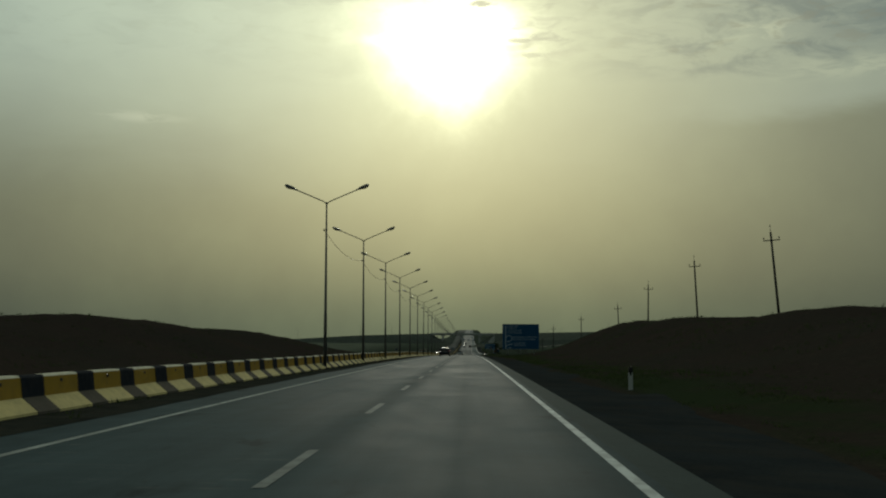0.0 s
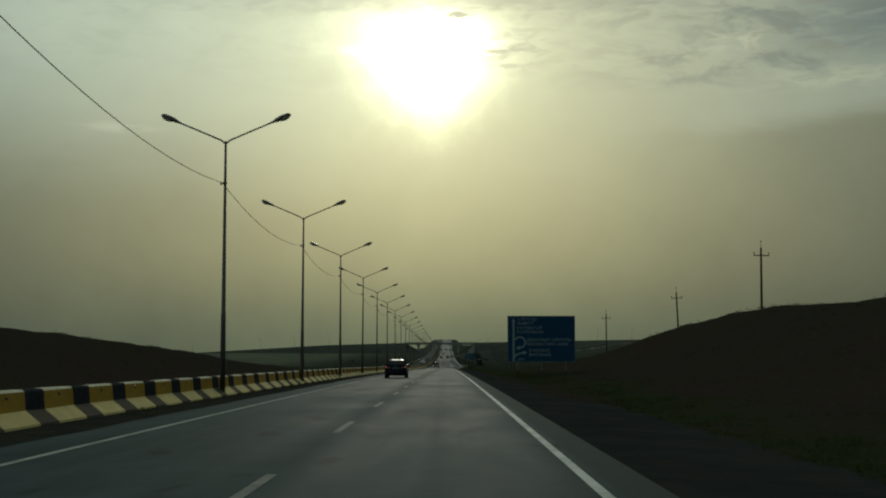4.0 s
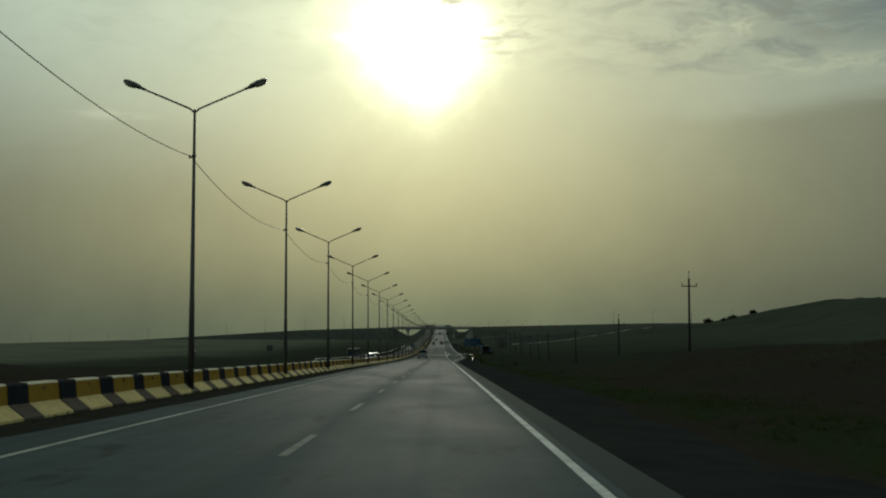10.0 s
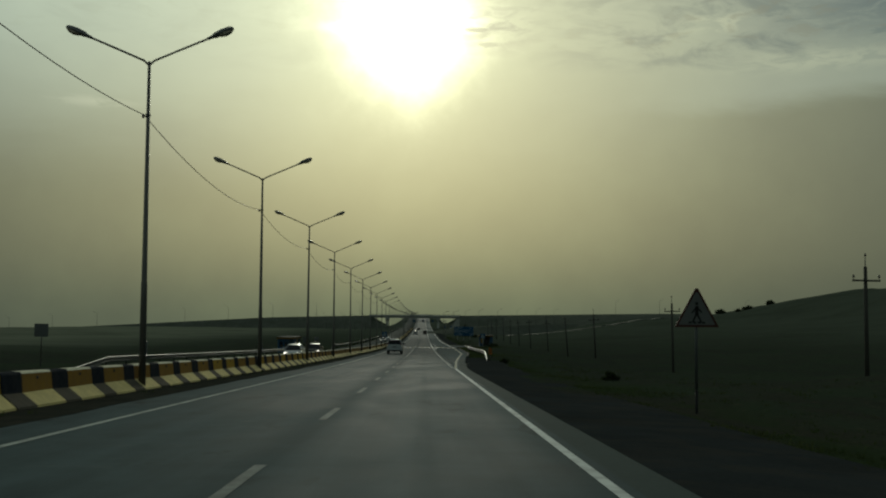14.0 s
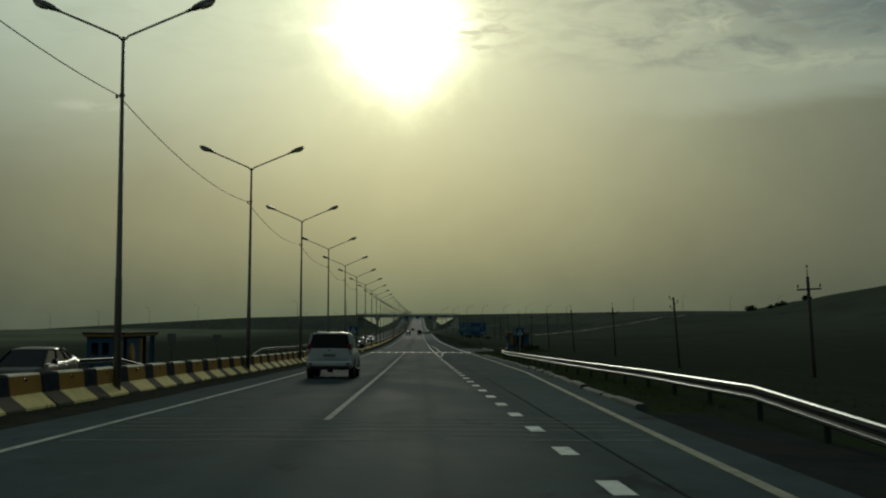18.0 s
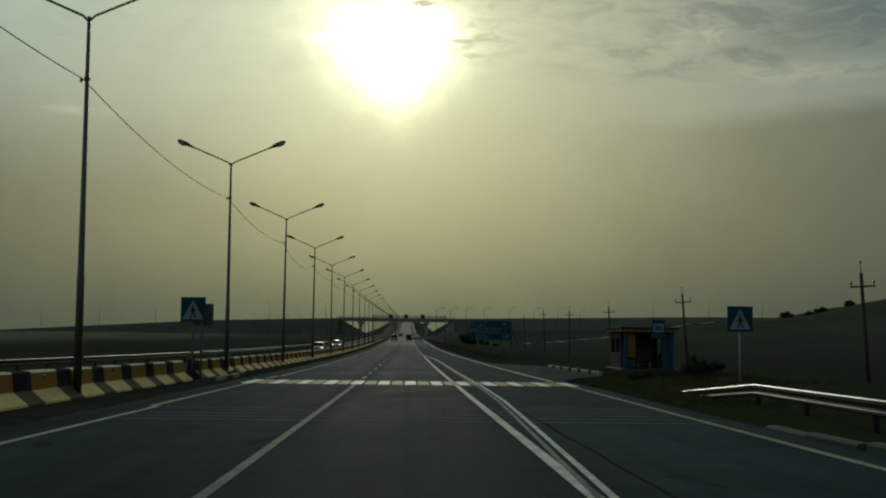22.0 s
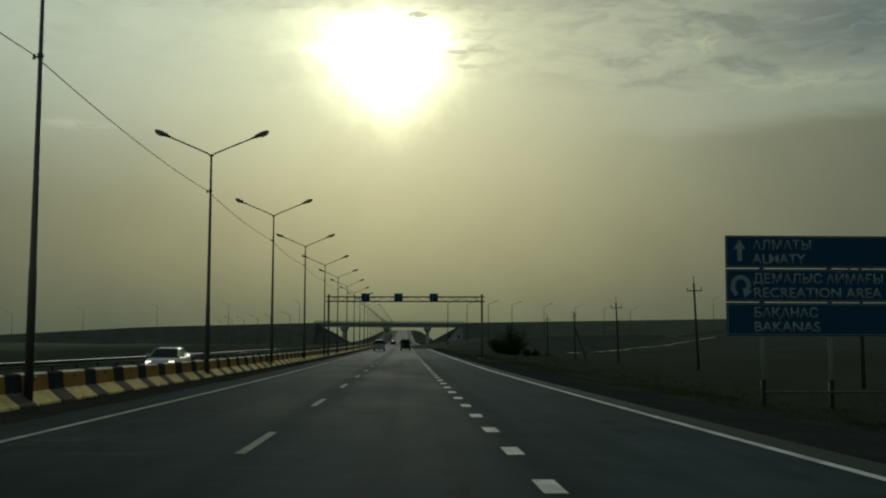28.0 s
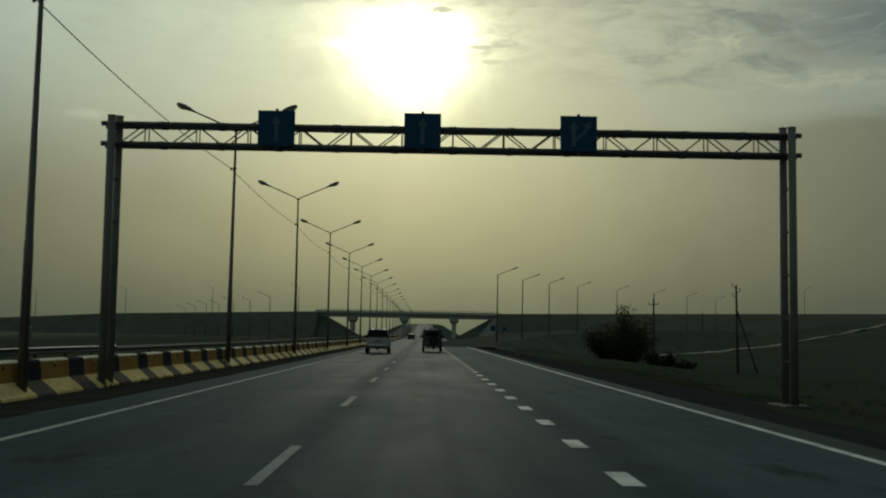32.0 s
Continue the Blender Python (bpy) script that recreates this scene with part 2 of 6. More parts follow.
def asphalt_material(name, tone, rough, lanes):
    """Asphalt with long wheel-worn streaks, patches and cross cracks."""
    m = bpy.data.materials.new(name)
    m.use_nodes = True
    n = Nodes(m.node_tree)
    bsdf = m.node_tree.nodes["Principled BSDF"]
    vec = n.add("ShaderNodeNewGeometry").outputs["Position"]
    s = n.add("ShaderNodeSeparateXYZ")
    n.put(s.inputs[0], vec)
    flat = n.vmath("MULTIPLY", vec, (1, 1, 0))
    grit = n.noise(flat, 55.0, 2.0, 0.7)
    long = n.noise(n.vmath("MULTIPLY", flat, (1.6, 0.02, 0)), 1.0, 4.0, 0.6)
    patch = n.noise(n.vmath("MULTIPLY", flat, (0.35, 0.11, 0)), 1.0, 5.0, 0.65, 0.5)
    blot = n.noise(flat, 0.9, 5.0, 0.65)
    bright = n.math("ADD", 1.0, n.math("MULTIPLY", n.math("SUBTRACT", grit, 0.5), 0.5))
    bright = n.math("ADD", bright, n.math("MULTIPLY", n.math("SUBTRACT", long, 0.5), 0.7))
    bright = n.math("ADD", bright, n.math("MULTIPLY", n.math("SUBTRACT", patch, 0.5), 1.15))
    bright = n.math("ADD", bright, n.math("MULTIPLY", n.math("SUBTRACT", blot, 0.5), 0.55))
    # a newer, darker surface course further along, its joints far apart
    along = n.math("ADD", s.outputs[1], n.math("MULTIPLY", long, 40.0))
    # past y 710 the tone rises again, in place of a sun sheen
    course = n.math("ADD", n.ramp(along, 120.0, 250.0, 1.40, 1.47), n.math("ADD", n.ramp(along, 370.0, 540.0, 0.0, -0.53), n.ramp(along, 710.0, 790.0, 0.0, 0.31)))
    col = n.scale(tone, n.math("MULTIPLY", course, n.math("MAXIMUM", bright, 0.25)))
    # the widening for the bus lane is an older, paler course
    wide_lane = n.math("MULTIPLY", n.ramp(s.outputs[0], 2.0, 2.7), n.math("ADD", n.ramp(s.outputs[1], 395.0, 450.0, 0.0, 0.24), n.ramp(s.outputs[1], 560.0, 620.0, 0.0, 0.10)))
    col = n.scale(col, n.math("ADD", wide_lane, 1.0))
    worn = None
    for c in lanes:
        d = n.math("ABSOLUTE", n.math("SUBTRACT", s.outputs[0], c))
        w = n.ramp(d, 1.35, 0.45)
        worn = w if worn is None else n.math("MAXIMUM", worn, w)
    # dark oil blots and cross cracks now and then
    stain = n.ramp(n.noise(n.vmath("MULTIPLY", flat, (0.8, 0.28, 0)), 1.0, 4.0, 0.6, 0.3), 0.60, 0.70)
    col = n.mix(n.math("MULTIPLY", stain, 0.55), col, (0.02, 0.021, 0.02, 1))
    crack_at = n.noise(n.vmath("MULTIPLY", flat, (0.06, 0.9, 0)), 1.0, 3.0, 0.7, 0.1)
    crack = n.math("MULTIPLY", n.ramp(n.math("ABSOLUTE", n.math("SUBTRACT", crack_at, 0.5)), 0.006, 0.0), n.ramp(patch, 0.52, 0.66))
    col = n.mix(n.math("MULTIPLY", crack, 0.6), col, (0.16, 0.16, 0.14, 1))
    n.put(bsdf.inputs["Base Color"], col)
    r = n.math("ADD", rough, n.math("MULTIPLY", n.math("SUBTRACT", patch, 0.5), 0.35))
    if worn is not None:
        r = n.math("SUBTRACT", r, n.math("MULTIPLY", worn, 0.10))
    n.put(bsdf.inputs["Roughness"], n.math("MAXIMUM", r, 0.25))
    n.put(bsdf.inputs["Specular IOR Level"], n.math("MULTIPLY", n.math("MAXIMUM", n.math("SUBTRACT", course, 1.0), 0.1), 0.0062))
    b = n.add("ShaderNodeBump")
    b.inputs["Strength"].default_value = 0.25
    b.inputs["Distance"].default_value = 0.01
    n.put(b.inputs["Height"], grit)
    n.put(bsdf.inputs["Normal"], b.outputs[0])
    return m


def soil_material(name):
    """Dry steppe: brown earth, old grass, gravel near the road, far land paled for haze."""
    m = bpy.data.materials.new(name)
    m.use_nodes = True
    n = Nodes(m.node_tree)
    bsdf = m.node_tree.nodes["Principled BSDF"]
    vec = n.add("ShaderNodeNewGeometry").outputs["Position"]
    flat = n.vmath("MULTIPLY", vec, (1, 1, 0.3))
    big = n.noise(flat, 0.018, 6.0, 0.62, 0.6)
    mid = n.noise(n.vmath("MULTIPLY", flat, (1, 0.45, 1)), 0.22, 6.0, 0.65, 0.4)
    small = n.noise(flat, 2.6, 5.0, 0.7)
    col = n.mix(n.ramp(big, 0.4, 0.6), (0.040, 0.031, 0.025, 1), (0.036, 0.031, 0.025, 1))
    green = n.add("ShaderNodeSeparateXYZ")
    n.put(green.inputs[0], vec)
    col = n.mix(n.ramp(green.outputs[1], 285.0, 390.0, 0.0, 0.75), col, (0.030, 0.040, 0.029, 1))
    lush = n.ramp(green.outputs[1], 240.0, 370.0, 0.12, 0.95)
    col = n.mix(n.math("MULTIPLY", n.ramp(mid, 0.42, 0.62), lush), col, (0.032, 0.044, 0.028, 1))
    col = n.mix(n.math("MULTIPLY", n.ramp(small, 0.55, 0.72), 0.45), col, (0.085, 0.070, 0.048, 1))
    col = n.mix(n.math("MULTIPLY", n.ramp(small, 0.45, 0.3), 0.5), col, (0.018, 0.016, 0.012, 1))
    s = n.add("ShaderNodeSeparateXYZ")
    n.put(s.inputs[0], vec)
    foot_green = n.math("MULTIPLY", n.math("MULTIPLY", n.ramp(s.outputs[0], 5.0, 6.4), n.ramp(s.outputs[0], 10.5, 7.4)), n.ramp(mid, 0.36, 0.56))
    col = n.mix(n.math("MULTIPLY", foot_green, 0.85), col, (0.026, 0.038, 0.017, 1))
    # far land lightened with distance: haze mixed into the base colour
    haze_far = n.math("MULTIPLY", n.math("MAXIMUM", n.ramp(s.outputs[1], 460.0, 1110.0), n.math("MAXIMUM", n.ramp(s.outputs[0], 55.0, 190.0), n.math("MULTIPLY", n.ramp(s.outputs[0], -24.0, -90.0), n.ramp(s.outputs[1], 260.0, 340.0)))), n.ramp(big, 0.25, 0.6, 0.45, 1.0))
    # the pale tint that the haze fades to, lighter on the left
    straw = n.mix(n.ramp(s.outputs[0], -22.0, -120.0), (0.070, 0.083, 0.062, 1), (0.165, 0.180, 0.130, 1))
    col = n.mix(n.math("MULTIPLY", haze_far, 0.75), col, straw)
    n.put(bsdf.inputs["Base Color"], col)
    bsdf.inputs["Roughness"].default_value = 0.95
    bsdf.inputs["Specular IOR Level"].default_value = 0.0
    b = n.add("ShaderNodeBump")
    b.inputs["Strength"].default_value = 0.8
    b.inputs["Distance"].default_value = 0.15
    n.put(b.inputs["Height"], n.math("ADD", small, n.math("MULTIPLY", mid, 1.5)))
    n.put(bsdf.inputs["Normal"], b.outputs[0])
    return m


M = {
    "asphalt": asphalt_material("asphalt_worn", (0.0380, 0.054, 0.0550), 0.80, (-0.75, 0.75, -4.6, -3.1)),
    "asphalt_far": asphalt_material("asphalt_opposite", (0.044, 0.056, 0.050), 0.85, ()),
    "shoulder": material("concrete_shoulder", (0.053, 0.069, 0.063), 0.9, spec=0.004, var=0.3, size=5, fine=12, local=False),
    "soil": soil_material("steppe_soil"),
    "gravel": material("dark_gravel", (0.028, 0.032, 0.032), 0.95, var=0.45, size=2.5, fine=14, bump=0.8, spec=0.0, second=(0.045, 0.042, 0.034), amount=0.4, local=False),
    "dust": material("roadside_dust", (0.030, 0.032, 0.026), 0.95, var=0.5, size=1.2, fine=9, bump=0.8, spec=0.0, second=(0.052, 0.048, 0.036), amount=0.5, local=False),
    "dirt_track": material("pale_dirt", (0.135, 0.132, 0.105), 0.95, var=0.3, size=6, fine=2, local=False, spec=0.1),
    "white": material("road_paint_white", (0.58, 0.61, 0.57), 0.7, var=0.22, size=1.2, fine=9, second=(0.20, 0.20, 0.18), amount=0.45, local=False, spec=0.006),
    "faded": material("road_paint_faded", (0.20, 0.22, 0.20), 0.75, var=0.3, size=1.0, fine=8, second=(0.08, 0.09, 0.08), amount=0.5, local=False, spec=0.006),
    "cream": material("road_paint_cream", (0.29, 0.30, 0.225), 0.75, var=0.25, size=1.5, fine=8, second=(0.15, 0.14, 0.10), amount=0.5, local=False, spec=0.006),
    "edge_pale": material("road_paint_pale", (0.36, 0.39, 0.35), 0.8, var=0.25, size=1.5, fine=8, second=(0.16, 0.17, 0.15), amount=0.45, local=False, spec=0.006),
    "zebra_white": material("zebra_paint_white", (0.74, 0.77, 0.75), 0.6, var=0.10, size=0.9, fine=10, second=(0.45, 0.46, 0.43), amount=0.4, local=False, spec=0.006),
    "zebra_yellow": material("zebra_paint_yellow", (0.43, 0.335, 0.085), 0.65, var=0.35, size=0.7, fine=9, second=(0.10, 0.10, 0.065), amount=0.75, local=False, spec=0.006),
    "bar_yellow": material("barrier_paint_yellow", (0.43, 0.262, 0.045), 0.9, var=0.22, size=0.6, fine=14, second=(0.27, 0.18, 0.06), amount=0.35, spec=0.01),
    # foot paint: paler yellow, with the skylight on the slope mixed in
    "bar_foot": material("barrier_foot_lit", (0.68, 0.56, 0.245), 0.9, var=0.18, size=0.5, fine=14, second=(0.45, 0.37, 0.18), amount=0.4, spec=0.01),
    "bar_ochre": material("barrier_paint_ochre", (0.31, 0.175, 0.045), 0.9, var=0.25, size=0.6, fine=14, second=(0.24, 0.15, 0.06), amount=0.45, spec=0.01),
    # the same lightened foot on the older run, duller
    "bar_foot_worn": material("barrier_foot_lit_dull", (0.70, 0.54, 0.22), 0.9, var=0.22, size=0.5, fine=14, second=(0.40, 0.28, 0.14), amount=0.45, spec=0.01),
    # black paint of the feet, lightened for wear and for skylight
    "bar_grey": material("barrier_black_foot_lit", (0.115, 0.10, 0.078), 0.95, var=0.25, size=0.5, fine=14, second=(0.08, 0.075, 0.06), amount=0.4, spec=0.005),
    # top faces in pale cream: sun and sky on the rim, painted in
    "bar_top_lit": material("barrier_top_lit", (0.82, 0.77, 0.58), 0.9, var=0.2, size=0.5, fine=14, second=(0.55, 0.47, 0.28), amount=0.4, spec=0.01),
    "bar_black": material("barrier_paint_black", (0.026, 0.030, 0.037), 0.95, var=0.3, size=0.5, fine=14, second=(0.055, 0.055, 0.055), amount=0.35, spec=0.005),
    "steel": material("weathered_steel", (0.105, 0.10, 0.088), 0.5, 0.45, var=0.2, size=0.6, fine=20, bump=0.05, spec=0.5),
    # guard rail in two tones: bright lip for the glint, dark face for shade
    "rail_glint_dull": material("galvanised_glint_dull", (0.13, 0.14, 0.13), 0.55, 0.1, var=0.3, size=0.8, fine=18, bump=0.03, spec=0.1),
    "rail_glint": material("galvanised_glint", (0.30, 0.33, 0.31), 0.45, 0.2, var=0.3, size=0.8, fine=18, bump=0.03, spec=0.3),
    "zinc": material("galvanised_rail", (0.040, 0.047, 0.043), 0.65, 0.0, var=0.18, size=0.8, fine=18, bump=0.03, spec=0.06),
    "rail_post": material("dull_rail_post", (0.024, 0.029, 0.025), 0.9, var=0.3, size=0.5, fine=14, spec=0.02),
    "facing": material("slope_facing_concrete", (0.205, 0.21, 0.185), 0.9, var=0.25, size=2.5, fine=6, second=(0.14, 0.145, 0.12), amount=0.5),
    "grey_steel": material("grey_painted_steel", (0.125, 0.130, 0.115), 0.65, 0.1, var=0.2, size=0.6, fine=20, bump=0.05, spec=0.3),
    # lane arrows seen against the light: their shade is set in the colour
    "arrow_faded": material("arrow_faded", (0.075, 0.125, 0.165), 0.5, var=0.15, size=0.4, fine=12, bump=0),
    "dark_steel": material("dark_painted_steel", (0.060, 0.066, 0.066), 0.6, 0.1, var=0.2, size=0.5, fine=20, bump=0.05, spec=0.5),
    "cable": material("black_cable", (0.02, 0.02, 0.02), 0.6, var=0.05, bump=0),
    "lamp_shell": material("lamp_shell", (0.13, 0.13, 0.125), 0.45, 0.3, var=0.15, size=0.3, fine=30, bump=0.05, spec=0.5),
    "lamp_lens": material("lamp_lens", (0.42, 0.36, 0.27), 0.25, var=0.08, bump=0, spec=0.5),
    "wood": material("weathered_pole", (0.048, 0.047, 0.040), 0.85, var=0.35, size=0.4, fine=20, stretch=(1, 1, 0.15)),
    # concrete set lighter to stand in for haze over the distant overpass
    "concrete": material("grey_concrete", (0.40, 0.41, 0.385), 0.85, var=0.22, size=1.6, fine=12, second=(0.22, 0.22, 0.20), amount=0.4),
    "ceramic": material("insulator_ceramic", (0.10, 0.08, 0.07), 0.3, var=0.1, bump=0, spec=0.5),
    "blue": material("sign_blue", (0.011, 0.055, 0.115), 0.42, var=0.10, size=1.5, fine=6, bump=0.02),
    "sign_white": material("sign_white", (0.235, 0.29, 0.32), 0.45, var=0.08, size=0.8, fine=8, bump=0),
    "sign_red": material("sign_red", (0.17, 0.030, 0.025), 0.45, var=0.1, bump=0),
    # backlit warning sign: white field and red rim darkened in the colour
    "sign_dusty": material("sign_field_shaded", (0.115, 0.120, 0.115), 0.6, var=0.12, size=0.5, fine=8, bump=0),
    "rim_dusty": material("sign_rim_shaded", (0.060, 0.024, 0.020), 0.6, var=0.15, size=0.5, fine=8, bump=0),
    "sign_black": material("sign_black", (0.02, 0.02, 0.02), 0.5, var=0.1, bump=0),
    "sign_back": material("sign_back_grey", (0.10, 0.105, 0.105), 0.5, 0.4, var=0.15, size=0.8, fine=12, bump=0.03),
    "orange": material("board_orange", (0.40, 0.13, 0.02), 0.5, var=0.1, bump=0),
    "post_white": material("post_white", (0.34, 0.35, 0.33), 0.7, var=0.15, size=0.5, fine=15),
    "wall_blue": material("shelter_blue", (0.026, 0.065, 0.115), 0.7, var=0.2, size=0.6, fine=14),
    "wall_yellow": material("shelter_yellow", (0.185, 0.118, 0.034), 0.7, var=0.2, size=0.6, fine=14),
    "wall_grey": material("shelter_grey", (0.038, 0.050, 0.068), 0.8, var=0.25, size=0.8, fine=14),
    "wall_pale": material("shelter_pale", (0.095, 0.105, 0.10), 0.85, var=0.25, size=0.8, fine=14),
    "roofing": material("tar_roof", (0.03, 0.03, 0.03), 0.9, var=0.3, size=0.6, fine=14),
    "tarred": material("tarred_wood", (0.010, 0.010, 0.010), 0.95, var=0.3, size=0.3, fine=20, spec=0.0),
    "rubber": material("tyre_rubber", (0.018, 0.018, 0.018), 0.8, var=0.2, size=0.2, fine=30),
    "rim": material("alloy_rim", (0.42, 0.43, 0.44), 0.3, 0.8, var=0.1, size=0.2, fine=30, bump=0, spec=0.5),
    "chrome": material("chrome_trim", (0.6, 0.6, 0.6), 0.15, 1.0, var=0.05, bump=0, spec=0.5),
    "car_white": material("paint_pearl_white", (0.31, 0.34, 0.345), 0.35, 0.0, var=0.05, size=1.2, fine=40, bump=0, second=(0.24, 0.255, 0.25), amount=0.3, spec=0.4),
    "car_black": material("paint_black", (0.010, 0.012, 0.015), 0.36, 0.0, var=0.1, size=1.0, fine=40, bump=0, spec=0.12),
    "car_olive": material("paint_dark_olive", (0.022, 0.026, 0.022), 0.5, 0.0, var=0.2, size=0.7, fine=20, bump=0.03, spec=0.5),
    "car_silver": material("paint_silver", (0.45, 0.47, 0.48), 0.3, 0.6, var=0.05, bump=0, spec=0.5),
    "trim": material("black_plastic", (0.015, 0.015, 0.016), 0.55, var=0.15, size=0.3, fine=30, bump=0.03),
    "pane": material("tinted_glass", (0.004, 0.005, 0.006), 0.08, var=0.02, bump=0, spec=0.11),
    "tail_red": material("tail_lamp_red", (0.10, 0.010, 0.012), 0.2, var=0.1, bump=0, spec=0.5),
    "tail_clear": material("lamp_clear", (0.22, 0.22, 0.22), 0.15, var=0.1, bump=0, spec=0.5),
    "plate": material("number_plate", (0.20, 0.21, 0.20), 0.5, var=0.05, bump=0),
    "leaf": material("bush_leaves", (0.030, 0.040, 0.018), 0.85, var=0.4, size=0.8, fine=6, bump=0, spec=0.2),
    "grass": material("verge_grass", (0.032, 0.048, 0.018), 0.95, var=0.5, size=4.0, fine=2, bump=0, spec=0.0, second=(0.055, 0.052, 0.030), amount=0.35, local=False),
    "kerb_white": material("kerb_paint_cream", (0.34, 0.33, 0.25), 0.85, var=0.25, size=0.6, fine=12, second=(0.15, 0.145, 0.12), amount=0.45, spec=0.02),
    "platform": material("trodden_platform", (0.040, 0.042, 0.038), 0.95, var=0.35, size=2.0, fine=9, spec=0.0, second=(0.065, 0.062, 0.05), amount=0.4, local=False),
    "dirty_concrete": material("dirty_concrete", (0.050, 0.064, 0.058), 0.9, var=0.35, size=0.8, fine=12),
    "rumble": material("rumble_paint", (0.17, 0.185, 0.17), 0.85, var=0.3, size=0.6, fine=9, local=False, spec=0.006),
    "bark": material("bark", (0.05, 0.04, 0.03), 0.9, var=0.3, size=0.3, fine=16),
    "embank": material("embankment_earth", (0.086, 0.092, 0.074), 0.95, var=0.3, size=9, fine=1.5, bump=0.4, spec=0.0, second=(0.064, 0.073, 0.052), amount=0.6, local=False),
}


def lit(name, colour, strength):
    m = bpy.data.materials.new(name)
    m.use_nodes = True
    b = m.node_tree.nodes["Principled BSDF"]
    b.inputs["Base Color"].default_value = (0.8, 0.8, 0.8, 1)
    b.inputs["Emission Color"].default_value = (*colour, 1)
    b.inputs["Emission Strength"].default_value = strength
    return m


def let_light_through(m, amount):
    """Thin blades and leaves pass part of the light."""
    n = Nodes(m.node_tree)
    bsdf = m.node_tree.nodes["Principled BSDF"]
    out = m.node_tree.nodes["Material Output"]
    thin = n.add("ShaderNodeBsdfTranslucent")
    n.put(thin.inputs["Color"], bsdf.inputs["Base Color"].links[0].from_socket)
    both = n.add("ShaderNodeMixShader")
    both.inputs[0].default_value = amount
    n.put(both.inputs[1], bsdf.outputs[0])
    n.put(both.inputs[2], thin.outputs[0])
    n.put(out.inputs["Surface"], both.outputs[0])


let_light_through(M["grass"], 0.45)
let_light_through(M["leaf"], 0.30)
M["headlight"] = lit("headlight_on", (1.0, 0.93, 0.75), 2.6)
M["tail_on"] = lit("tail_lamp_on", (1.0, 0.04, 0.03), 0.5)

# ---- mesh helpers ----


def part(name, bm, mats, parent=None, label="", smooth=False):
    """Links a bmesh as one mesh object, under a thing or a part if given."""
    me = bpy.data.meshes.new(name)
    bmesh.ops.recalc_face_normals(bm, faces=bm.faces)
    bm.to_mesh(me)
    bm.free()
    for m in mats if isinstance(mats, (list, tuple)) else [mats]:
        me.materials.append(M[m])
    if smooth:
        for p in me.polygons:
            p.use_smooth = True
    ob = new(name, me)
    if parent is not None:
        ob.parent = parent
    if label:
        ob["label"] = label
    return ob


def holder(name, m=None):
    ob = new(name)
    ob.empty_display_size = 0.3
    if m is not None:
        ob.matrix_world = m
    return ob


def box(bm, c, s, bevel=0.0, rot=None, mat=0):
    """A box of centre c and full size s, with bevelled edges."""
    g = bmesh.ops.create_cube(bm, size=1.0)
    v = g["verts"]
    m = Matrix.Translation(c) @ (rot if rot is not None else Matrix()) @ Matrix.Diagonal((*s, 1))
    bmesh.ops.transform(bm, matrix=m, verts=v)
    fs = {f for a in v for f in a.link_faces}
    for f in fs:
        f.material_index = mat
    if bevel:
        es = list({e for a in v for e in a.link_edges})
        r = bmesh.ops.bevel(bm, geom=es, offset=bevel, segments=1, affect="EDGES", clamp_overlap=True)
        for f in r["faces"]:
            f.material_index = mat
    return bm


def tube(bm, a, b, r0, r1=None, n=10, mat=0):
    """A tapered tube with closed ends from a to b."""
    a, b = Vector(a), Vector(b)
    r1 = r0 if r1 is None else r1
    q = (b - a).to_track_quat("Z", "Y")
    rings = []
    for p, r in ((a, r0), (b, r1)):
        rings.append([bm.verts.new(p + q @ Vector((r * math.cos(2 * math.pi * i / n), r * math.sin(2 * math.pi * i / n), 0))) for i in range(n)])
    for i in range(n):
        f = bm.faces.new((rings[0][i], rings[0][(i + 1) % n], rings[1][(i + 1) % n], rings[1][i]))
        f.material_index = mat
        f.smooth = True
    for r in (rings[0][::-1], rings[1]):
        bm.faces.new(r).material_index = mat
    return bm


def loft(bm, rings, mat=0, caps=True, smooth=False):
    """Skin over rings of equal length."""
    vs = [[bm.verts.new(p) for p in r] for r in rings]
    n = len(vs[0])
    for a, b in zip(vs, vs[1:]):
        for i in range(n):
            f = bm.faces.new((a[i], a[(i + 1) % n], b[(i + 1) % n], b[i]))
            f.material_index = mat
            f.smooth = smooth
    if caps:
        bm.faces.new(vs[0][::-1]).material_index = mat
        bm.faces.new(vs[-1]).material_index = mat
    return bm


def solid(bm, outline, axis, lo, hi, mat=0, bevel=0.0):
    """An outline of two coordinates pushed along an axis ('x', 'y' or 'z')."""
    def at(u, v, w):
        return {"x": (w, u, v), "y": (u, w, v), "z": (u, v, w)}[axis]
    a = [bm.verts.new(at(u, v, lo)) for u, v in outline]
    b = [bm.verts.new(at(u, v, hi)) for u, v in outline]
    fs = [bm.faces.new(a[::-1]), bm.faces.new(b)]
    n = len(a)
    for i in range(n):
        fs.append(bm.faces.new((a[i], a[(i + 1) % n], b[(i + 1) % n], b[i])))
    for f in fs:
        f.material_index = mat
    if bevel:
        r = bmesh.ops.bevel(bm, geom=list({e for f in fs for e in f.edges}), offset=bevel, segments=1, affect="EDGES", clamp_overlap=True)
        for f in r["faces"]:
            f.material_index = mat
    return bm


